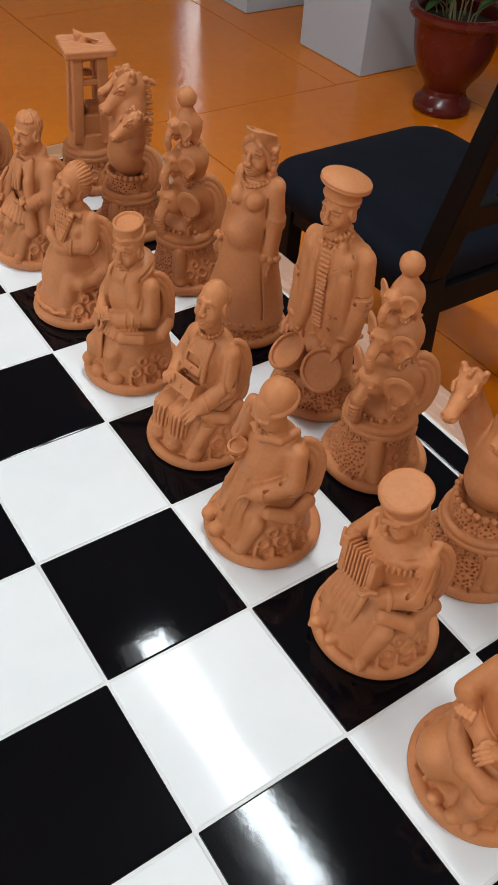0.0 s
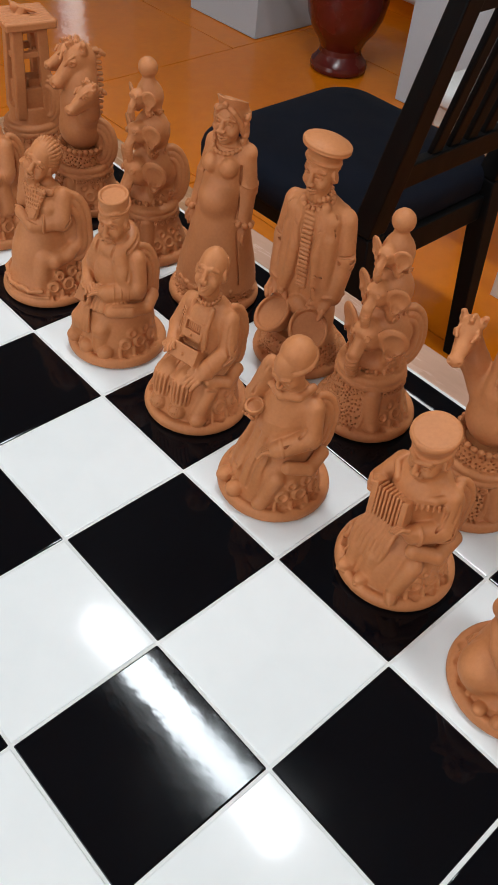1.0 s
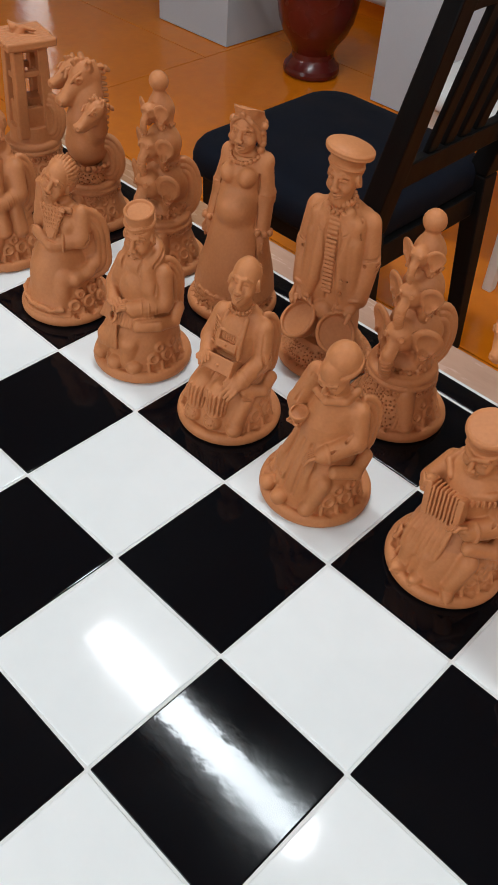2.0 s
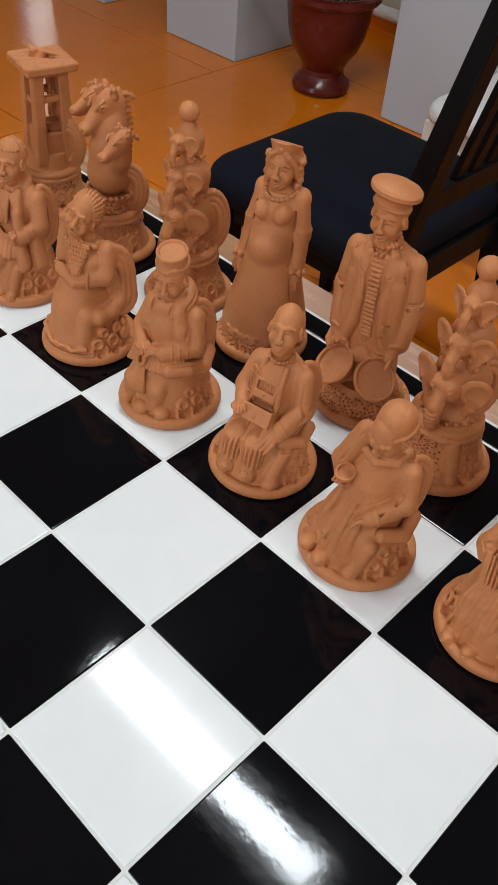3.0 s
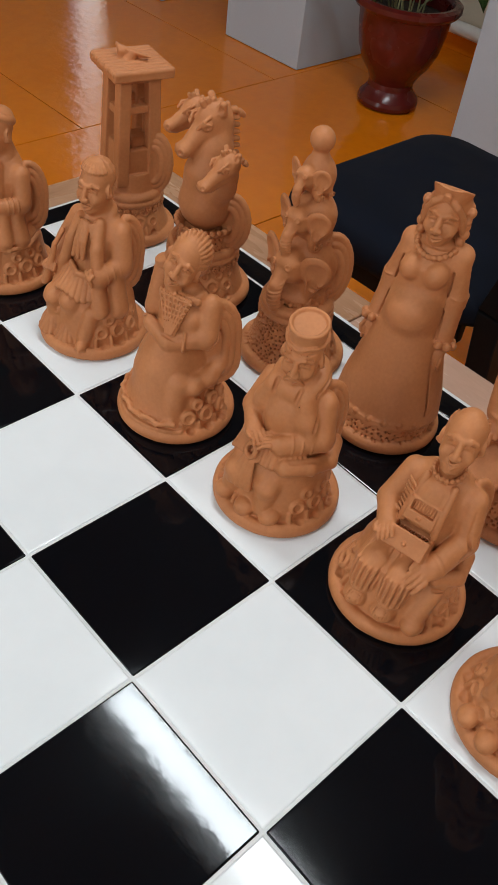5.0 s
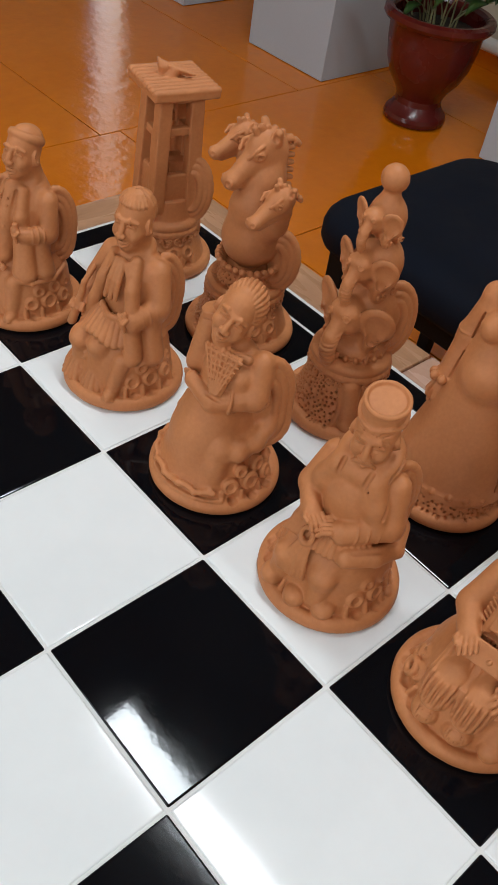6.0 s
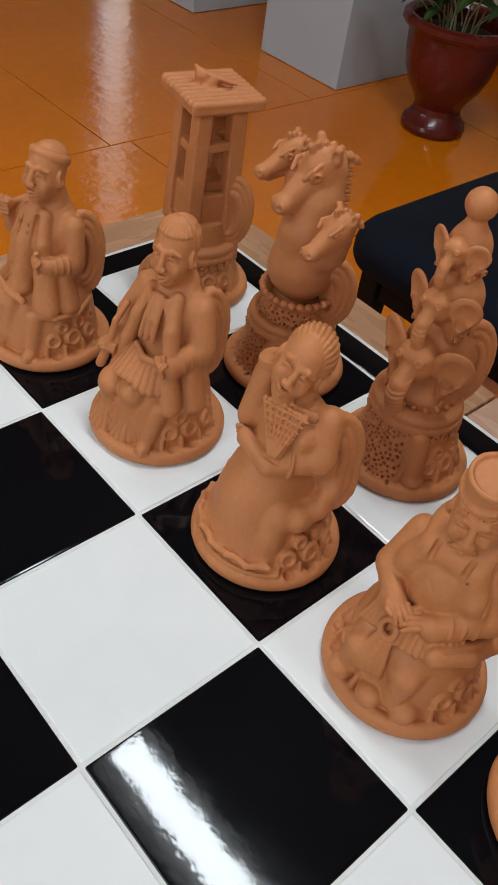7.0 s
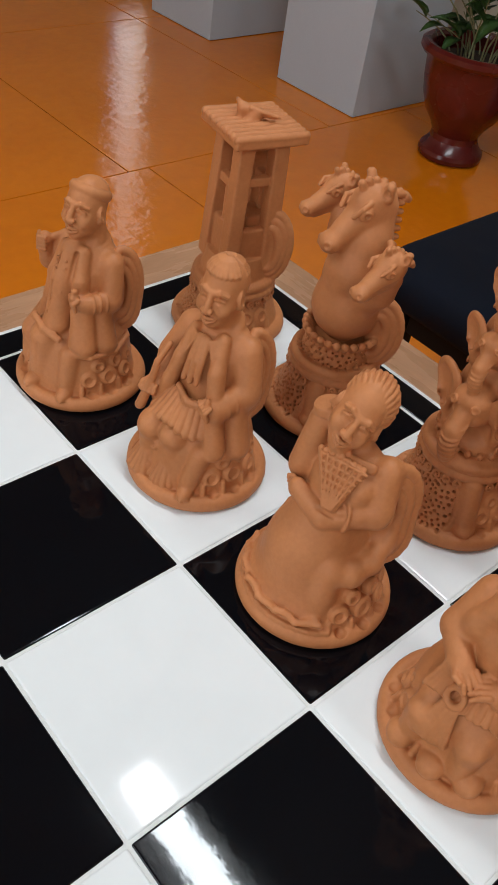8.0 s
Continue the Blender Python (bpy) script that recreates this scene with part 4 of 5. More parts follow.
def pawn_squeezebox_man():
    """Seated bald man with a ruffled collar, two slotted boxes before him and ribbed trousers."""
    c = Clay(64, 218)
    sitter(c, 140, 31, 68, lean=-4)
    c.turned((-8, 0, 0), [(38, 44), (33, 66), (29, 96), (27, 122), (15, 142)], oval=1.14, k=5)
    # waistcoat front with braces and a laced edge
    c.ball((9, 0, 118), (13, 22, 24), k=4)
    for sy in (-1, 1):
        c.path([(8, sy * 15, 140), (19, sy * 17, 122), (23, sy * 18, 98)], 3.8, k=0.8)
    for i in range(9):
        c.limb((24 - 0.3 * i, -17, 98 + 4.6 * i), (18 - 0.4 * i, -27, 99 + 4.6 * i), 1.2, k=0.4)
    creases(c, [[(14, 10, 142), (23, 12, 124), (25, 12, 100)], [(14, -10, 142), (23, -12, 124), (25, -12, 100)]], 1.1)
    # upper and lower boxes with slots
    c.push((18, -1, 113), (0, -20, 0))
    c.block((0, 0, 0), (7.5, 16, 11), 1.2, k=0.8)
    c.block((6.5, 0, 3.5), (4.5, 12.5, 5.0), 0.6, k=0.4, cut=True)
    for i in range(7):
        c.limb((2.5, -10.2 + 3.4 * i, 0), (2.5, -10.2 + 3.4 * i, 7), 1.0, k=0.3)
    c.ball((8, 0, -5.5), 1.9, k=0.4)
    c.pop()
    c.push((29, -1, 87), (0, -26, 0))
    c.block((0, 0, 0), (13, 22, 9), 1.2, k=0.8)
    c.block((1, 0, 8), (9.0, 17.5, 4.5), 0.6, k=0.4, cut=True)
    for i in range(8):
        c.limb((-8, -14 + 4.0 * i, 5.5), (10, -14 + 4.0 * i, 5.5), 1.35, k=0.3)
    c.ball((14, 0, -2), 2.2, k=0.5)
    c.path([(13.8, -19, 2), (14.2, 0, 2), (13.8, 19, 2)], 0.8, k=0.4, cut=True)
    c.pop()
    # arms reach down to the lower box
    c.limb((-7, -32, 127), (6, -42, 98), 12.5, 11, k=4)
    c.limb((6, -41, 98), (28, -29, 92), 11.5, 9.5, k=3)
    hand(c, (28, -29, 94), (30, 5, 25), 1.1)
    c.limb((-8, 33, 127), (2, 44, 94), 13, 12, k=4)
    c.limb((2, 43, 94), (29, 31, 79), 12.5, 10.5, k=3)
    c.ring((27, 32, 80), 9.4, 2.0, rot=(0, 116, -26), k=0.8)
    hand(c, (31, 29, 78), (-40, 34, -32), 1.2)
    creases(c, [[(4, 42, 128), (10, 46, 108), (10, 52, 94)], [(-2, 52, 104), (8, 53, 94), (16, 48, 86)]], 1.2)
    # ribbed trousers spreading over the lap, tufted boots
    for y in (-18, 8):
        c.limb((12, y * 0.9, 66), (36, y, 60), 14, 13, k=3)
        c.limb((36, y, 60), (38, y, 36), 13, 11, k=3)
        for i in range(8):
            a = radians(-82 + 23.4 * i)
            c.path([(22 + 6 * math.cos(a), y + 13.6 * math.sin(a), 75 + 1 * math.cos(a)), (38 + 12.5 * math.cos(a), y + 13.6 * math.sin(a), 61), (39 + 10.5 * math.cos(a), y + 11.6 * math.sin(a), 36)], 1.7, k=0.5)
        c.ring((39, y, 34), 9.5, 2.6, k=0.8)
        c.ball((43, y, 22), (12, 11.5, 11), k=1)
        for i in range(6):
            c.path([(50, y - 7 + 2.8 * i, 29), (55.5 - 0.35 * (i - 2.5) ** 2, y - 8.5 + 3.4 * i, 20)], 0.7, k=0.4, cut=True)
    c.limb((20, 34, 56), (34, 32, 26), 9.5, 8.5, k=3)
    c.ball((37, 33, 19), (11, 10, 9), k=1.2)
    c.path([(26, 33, 66), (6, 46, 60), (-18, 43, 64)], 6.5, k=2)
    creases(c, [[(32, 34, 58), (8, 52, 52), (-16, 50, 56)]], 1.4)
    c.ring((24, -44, 26), 6, 2.6, rot=(0, 70, -60), k=1)
    # ruffled collar, face lifted
    c.limb((-8, 0, 136), (-4, 0, 156), 11.5, 10.5, k=3)
    c.push((-2, 0, 147), (0, 12, 0))
    for i in range(18):
        a = i * 20
        c.limb(on_side(10.5, a, -3.5), on_side(14.5, a, 2.5), 2.0, 2.4, k=0.4)
    c.pop()
    head(c, (0, 0, 181), (0, -10, 12), 1.08, long=1.08, smile=0.9, neck=False)
    for z in (12, 15.5, 19):
        c.path([(14.6 - (z - 12) * 0.55, -8, z - 0.5), (17.6 - (z - 12) * 0.7, 0, z + 1.0), (14.6 - (z - 12) * 0.55, 8, z - 0.5)], 0.8, k=0.4, cut=True)
    for sy in (-1, 1):
        c.path([(12.2, sy * 12, 3), (9.5, sy * 14, 1)], 0.7, k=0.3, cut=True)
        c.path([(13.5, sy * 10.5, -3), (15.5, sy * 8, -4.6)], 0.7, k=0.3, cut=True)
    for i in range(9):
        a = radians(95 + 21 * i)
        c.path([(-6 + 15 * math.sin(p) * math.cos(a), 17.2 * math.sin(p) * math.sin(a), 5 + 19 * math.cos(p)) for p in (1.0, 1.3, 1.7)], 1.0, k=0.8)
    c.pop()
    return c.mesh("pawn_squeezebox_man", 5, slim=0.82, lean=(-9, 5))


def pawn_round_cap():
    """Bowed figure in a round brimmed cap and a long gown, a bowl in one hand."""
    c = Clay(64, 216)
    sitter(c, 142, 29, 72, lean=4)
    c.turned((1, -2, 0), [(43, 14), (38, 34), (35, 58), (33, 84), (30, 110), (20, 138)], k=5)
    # gown: deep folds from lap to hem
    for y0, y1, x1 in ((-22, -29, 31), (-12, -17, 38), (-1, -4, 41), (10, 9, 40)):
        c.path([(26, y0, 98), (34 + 0.2 * y0, y0 * 1.2, 66), (x1, y1, 24)], 4.2, 5.2, k=2.0)
    creases(c, [[(33, -7, 92), (39, -10, 58), (46, -11, 28)], [(33, 5, 90), (40, 3, 58), (47, 3, 28)], [(30, 17, 84), (39, 17, 56), (43, 19, 28)]], 1.5)
    c.path([(32, -34, 23), (41, -20, 22), (45, -4, 22), (43, 13, 23)], 2.6, k=0.8)
    # right hand raised to the brow
    c.limb((-4, -29, 130), (14, -40, 116), 11.5, 10.5, k=4)
    c.limb((12, -38, 116), (17, -20, 166), 12.5, 11, k=3)
    c.ball((21, -19, 172), (8.5, 7.5, 10), k=2)
    creases(c, [[(24, -34, 124), (29, -24, 150), (29, -16, 172)]], 1.0)
    # left arm over the lap, open hand
    c.limb((-6, 31, 128), (1, 42, 98), 12.5, 11.5, k=4)
    c.limb((1, 41, 98), (31, 22, 86), 12.5, 10, k=3)
    c.ring((28, 24, 87), 9.2, 2.0, rot=(0, 106, -36), k=0.8)
    hand(c, (31, 21, 86), (14, 24, -48), 1.15)
    creases(c, [[(10, 38, 112), (18, 36, 98), (30, 30, 94)], [(2, 50, 104), (12, 47, 90)]], 1.2)
    c.path([(24, 34, 66), (4, 47, 62), (-20, 43, 68)], 7, k=2)
    creases(c, [[(30, 36, 58), (6, 53, 54), (-18, 50, 60)]], 1.4)
    # bowl on an open palm
    c.turned((31, -22, 116), [(5, -7), (9.5, -3), (11.5, 3), (11.0, 5)], k=0.8, rot=(0, 14, 0))
    c.disc((32, -22, 122), 8.6, 4.5, 1, rot=(0, 14, 0), k=0.5, cut=True)
    c.limb((12, -38, 108), (26, -26, 106), 10.5, 9.5, k=3)
    for i in range(4):
        c.path([(27, -32 + 4.6 * i, 107), (36, -31 + 4.6 * i, 105), (41, -29 + 4.2 * i, 110)], 2.4, 2.0, k=0.5)
    # feet
    for x, y in ((44, -30), (51, -9), (43, 22)):
        c.ball((x, y, 18), (10.5, 9, 8.5), k=1.2)
    c.limb((30, 27, 50), (41, 23, 22), 9, 8, k=3)
    head(c, (14, 3, 175), (0, 34, -2), 0.98, ears=False)
    c.pop()
    # scarf under the chin, domed cap with a thick brim
    c.path([(18, -14, 148), (24, 4, 146), (10, 20, 146), (-10, 20, 148)], 5.0, k=1.5)
    c.push((8, 5, 189), (0, 26, -6))
    c.ball((0, 0, 2), (19.5, 19.5, 19.5), k=0.8)
    c.ring((1, 0, -3), 18.6, 3.4, k=0.8)
    c.path([on_side(21.0, a, 1.4) for a in range(-180, 181, 15)], 0.8, k=0.4, cut=True)
    c.pop()
    return c.mesh("pawn_round_cap", 6, slim=0.88, lean=(0, 8))


def pawn_accordion_man():
    """Seated man in a wide flat cap, playing an accordion."""
    c = Clay(64, 216)
    sitter(c, 140, 31, 78)
    c.turned((-4, 0, 0), [(40, 36), (36, 62), (32, 92), (29, 120), (18, 140)], oval=1.1, k=5)
    c.ball((8, 0, 118), (18, 26, 22), k=5)
    # accordion: deep bellows between two boards, raised towards his right
    c.push((33, -9, 107), (10, -16, 4), 0.88)
    c.block((0, -22, 4), (11, 4.0, 20), 1.5, k=0.6)
    c.block((1, 21, -4), (11, 4.0, 19), 1.5, k=0.6)
    c.block((-1, 0, 0), (7.0, 20, 15), 1, k=0.4)
    for i in range(7):
        c.block((0, -15.5 + 5.0 * i, 2.6 - 0.9 * i), (10.6, 1.6, 18.6), 0.9, k=0.2)
    c.pop()
    # apron in long curved pleats below
    for i in range(8):
        u = i / 7
        c.path([(34, -28 + 36 * u, 86), (43 - 3 * u, -30 + 38 * u, 68), (43 - 2 * u, -29 + 34 * u, 40)], 3.2, 2.8, k=0.8)
    # arms
    c.limb((-5, -32, 126), (10, -44, 104), 12.5, 11, k=4)
    c.limb((10, -43, 104), (26, -36, 110), 11, 9.5, k=3)
    c.ball((28, -36, 115), (9, 8, 9), k=2)
    for i in range(4):
        c.path([(30, -44, 110 + 3.8 * i), (37, -38, 110 + 3.8 * i), (36, -30, 110 + 3.8 * i)], 2.2, k=0.5)
    c.limb((-6, 32, 126), (3, 43, 94), 13.5, 12.5, k=4)
    c.limb((3, 42, 94), (32, 25, 93), 12.5, 10.5, k=3)
    c.ring((29, 29, 93), 9.6, 2.0, rot=(0, 92, -30), k=0.8)
    hand(c, (33, 26, 95), (40, -14, -36), 1.25)
    creases(c, [[(6, 40, 122), (14, 42, 106), (20, 40, 98)], [(0, 53, 108), (8, 52, 92), (18, 46, 84)], [(-4, 46, 128), (4, 50, 112)]], 1.2)
    # coat hem over the thigh
    c.path([(32, 30, 74), (10, 46, 66), (-20, 44, 70)], 7.5, k=2)
    creases(c, [[(38, 32, 66), (12, 53, 57), (-18, 51, 61)]], 1.5)
    # fringed kerchief on the shoulders
    c.path([(18, -20, 128), (6, -32, 133), (-12, -28, 138)], 4.0, k=1.0)
    c.path([(20, 10, 124), (12, 26, 128), (-4, 36, 132), (-20, 30, 138)], 4.6, k=1.0)
    for i in range(12):
        u = i / 11
        c.limb((25 - 36 * u, 14 + 28 * math.sin(1.9 * u), 121 + 8 * u), (26 - 37 * u, 15 + 28.5 * math.sin(1.9 * u), 117 + 8 * u), 1.7, k=1.0)
    # boots
    for y in (-22, -2):
        c.limb((38, y, 42), (41, y, 20), 9, 8, k=2)
        shoe(c, (42, y, 10), y * 0.6, 1.0)
    c.limb((28, 33, 54), (37, 28, 22), 10, 8.5, k=3)
    shoe(c, (38, 27, 10), 34, 0.9)
    c.ring((24, -46, 26), 6, 2.4, rot=(0, 70, -60), k=1)
    # head bowed, hair at the nape, band and wide flat cap
    head(c, (6, 0, 169), (0, 16, -2), 1.12)
    c.ball((-8, 0, 0), (12, 16, 14), k=2)
    for i in range(9):
        a = radians(80 + 25 * i)
        c.path([(-5 + 14.5 * math.cos(a), 17 * math.sin(a), 8), (-5 + 14 * math.cos(a), 16.6 * math.sin(a), -8)], 1.7, k=0.5)
    c.turned((-2, 0, 0), [(17.8, 7), (17.6, 12), (18.5, 17), (20.5, 21), (21.5, 25)], k=0.8)
    c.ring((-2, 0, 9), 17.6, 2.0, k=0.6)
    c.disc((-2, 0, 26), 22.6, 3.2, 3.0, rot=(0, -4, 0), k=0.8)
    c.disc((-2.4, 0, 30.4), 19.8, 2.0, 0.8, rot=(0, -4, 0), k=0.8, cut=True)
    c.path([(14, -11, 8), (20.5, 0, 9), (14, 11, 8)], 2.4, k=1.0)
    c.pop()
    return c.mesh("pawn_accordion_man", 7, slim=0.87, lean=(2, 4))


def pawn_kneeler():
    """Low figure wrapped in a shawl, sitting with one thigh thrust forward."""
    c = Clay(64, 204)
    sitter(c, 136, 30, 84, lean=6)
    c.turned((-4, 0, 0), [(44, 20), (42, 44), (36, 74), (30, 106), (19, 134)], k=5)
    c.ball((28, -20, 34), (26, 24, 24), k=4)
    c.ball((52, 6, 30), (12, 9, 9), k=4, cut=True)
    c.limb((16, 16, 62), (40, 22, 40), 14, 12, k=4)
    c.limb((40, 22, 40), (44, 20, 20), 10, 8.5, k=3)
    for x, y in ((50, 16), (52, -2), (46, 30)):
        c.ball((x, y, 15), (8, 6.5, 6), k=1)
    # shawl: thick overlapping folds with a cut lower edge
    c.path([(24, -34, 84), (38, -18, 76), (44, 2, 66), (38, 24, 60), (20, 40, 66)], 8, 9, k=3)
    c.path([(20, -36, 102), (32, -16, 96), (36, 6, 90), (28, 28, 88)], 8, 9, k=3)
    creases(c, [[(32, -38, 76), (47, -20, 66), (53, 2, 56), (46, 28, 50)], [(28, -36, 92), (42, -14, 86), (46, 8, 79), (36, 32, 76)]], 1.4)
    c.limb((-4, -31, 124), (18, -40, 98), 12.5, 11, k=4)
    c.limb((18, -40, 98), (36, -24, 106), 9, 8, k=2)
    hand(c, (36, -24, 108), (0, -20, 20), 1.1, True)
    c.limb((-6, 32, 124), (10, 42, 96), 12.5, 11.5, k=4)
    c.limb((10, 42, 96), (36, 18, 100), 9.5, 8, k=2)
    hand(c, (36, 18, 101), (0, 10, -30), 1.1)
    head(c, (10, -2, 160), (0, 12, -6), 1.1)
    hair(c, 15)
    c.pop()
    return c.mesh("pawn_kneeler", 8, slim=0.87, lean=(-2, 3))


def king_piece():
    """Tall standing man in a wide visored cap and long jacket, a drum at each hand."""
    c = Clay(66, 286)
    foot_ring(c)
    prof = [(54, 8), (52, 14), (46, 28), (36, 38)]
    mound(c, prof, k=2)
    c.pits(prof, 12, 32, -100, 160, gap=3.8, size=1.35)
    # long jacket, square at the shoulders, hanging open
    c.turned((-8, 0, 0), [(27, 34), (28, 70), (30, 96), (28, 130), (26, 165), (26, 190), (22, 203), (12, 212)], oval=1.26, k=4)
    c.path([(-8, -38, 193), (-8, 38, 193)], 11, k=6)
    c.block((-5, 0, 146), (25, 38, 56), 12, k=4)
    for sy in (-1, 1):
        c.path([(10, sy * 16, 204), (16, sy * 18, 180), (20, sy * 17, 150), (21, sy * 20, 118), (20, sy * 26, 98)], 6.5, 9, k=2.0)
        c.limb((14, sy * 30, 170), (15, sy * 32, 104), 8, 10, k=5)
        # lapel with its notch
        c.block((17.5, sy * 16, 186), (2.6, 6.5, 18), 1.4, rot=(sy * 14, -9, sy * 24), k=0.8)
        c.path([(22, sy * 25, 186), (23, sy * 16, 180)], 1.0, k=0.4, cut=True)
        creases(c, [[(19, sy * 25, 200), (25, sy * 21, 178), (27, sy * 13, 160)], [(21, sy * 9, 200), (27, sy * 9, 172), (31, sy * 10, 140), (33, sy * 14, 100)]], 1.3)
    # ribbed shirt
    for i in range(18):
        z = 106 + i * 5.3
        x = 24.0 - max(0, z - 165) * 0.14
        c.limb((x - 1, -5.5, z), (x - 1, 5.5, z), 2.3, k=0.4)
    for sy in (-1, 1):
        creases(c, [[(24, sy * 20, 126), (20, sy * 34, 128)], [(8, sy * 32, 204), (14, sy * 33, 186), (12, sy * 36, 168)]], 1.1)
    for z in (114, 130):
        c.disc((33, 24, z), 2.8, 1.8, 0.8, rot=(0, 90, 18), k=0.4)
    # jacket hem, trousers, shoes
    c.path([(30, 22, 94), (20, 38, 93), (-16, 44, 94)], 3.2, k=1.2)
    c.path([(30, -22, 94), (20, -38, 93), (-16, -44, 94)], 3.2, k=1.2)
    for y in (-14, 14):
        c.limb((4, y, 102), (12, y * 1.1, 36), 17, 13, k=3)
        c.ball((30, y * 0.9, 22), (16, 9, 9), k=1.5)
    creases(c, [[(22, 0, 100), (26, 0, 70), (27, 0, 40)]], 1.6)
    c.ball((24, 0, 80), (9, 14, 12), k=4)
    # sleeves with creases, cuffs, hands spread over the drums
    for sy in (-1, 1):
        c.limb((-8, sy * 39, 188), (-3, sy * 46, 146), 13, 13, k=4)
        c.limb((-3, sy * 46, 146), (10, sy * 41, 104), 13, 13.5, k=4)
        creases(c, [[(10, sy * 44, z), (2, sy * 57, z + 2), (-12, sy * 58, z + 5)] for z in (132, 139, 146, 153)], 1.2)
        creases(c, [[(4, sy * 30, 192), (8, sy * 33, 160), (12, sy * 33, 124)]], 1.3)
        c.ring((14, sy * 39, 101), 10.8, 2.4, rot=(sy * 14, -22, 0), k=0.8)
        hand(c, (14, sy * 37, 98), (sy * -10, 48, sy * -30), 1.7)
        # drum: a shallow bowl tilted to the front
        c.push((33, sy * 24, 60), (sy * -12, 42, sy * 10))
        c.turned((0, 0, 0), [(10, -20), (17, -11), (22, 0), (24.5, 8)], k=0.8)
        c.ring((0, 0, 8), 22.8, 2.4, k=0.6)
        c.disc((0, 0, 13), 20.4, 8, 1.5, k=0.5, cut=True)
        c.pop()
    # neck, twisted scarf, head turned to his right
    c.limb((-6, 0, 198), (-2, -1, 226), 12.5, 11, k=3)
    for j in range(2):
        c.push((0, 0, 213 - 7 * j), (0, 20, 0))
        for i in range(17):
            a = i * 360 / 17
            c.limb(on_side(12.5 + 3 * j, a, -3.5), on_side(15.5 + 3 * j, a + 8, 3), 2.5, 2.7, k=0.4)
        c.pop()
    head(c, (2, -1, 241), (0, 6, -6), 1.14, long=1.15, neck=False)
    hair(c, 13, front=76, low=1.9)
    c.push((-3, 0, 11), (-6, -12, 0))
    c.turned((0, 0, 0), [(18.5, -5), (18.8, 3), (21, 8), (25, 11)], k=0.8)
    c.ring((0, 0, -1), 19.2, 1.4, k=0.5)
    c.disc((0, 0, 13), 27, 3.2, 2.6, k=1.2)
    c.ball((0, 0, 15), (23, 23, 6), k=2)
    c.path([on_side(27.2, a, 13) for a in range(-180, 181, 12)], 0.8, k=0.4, cut=True)
    c.pop()
    c.pop()
    return c.mesh("king_piece", 11, slim=0.9, lean=(-7, -8))


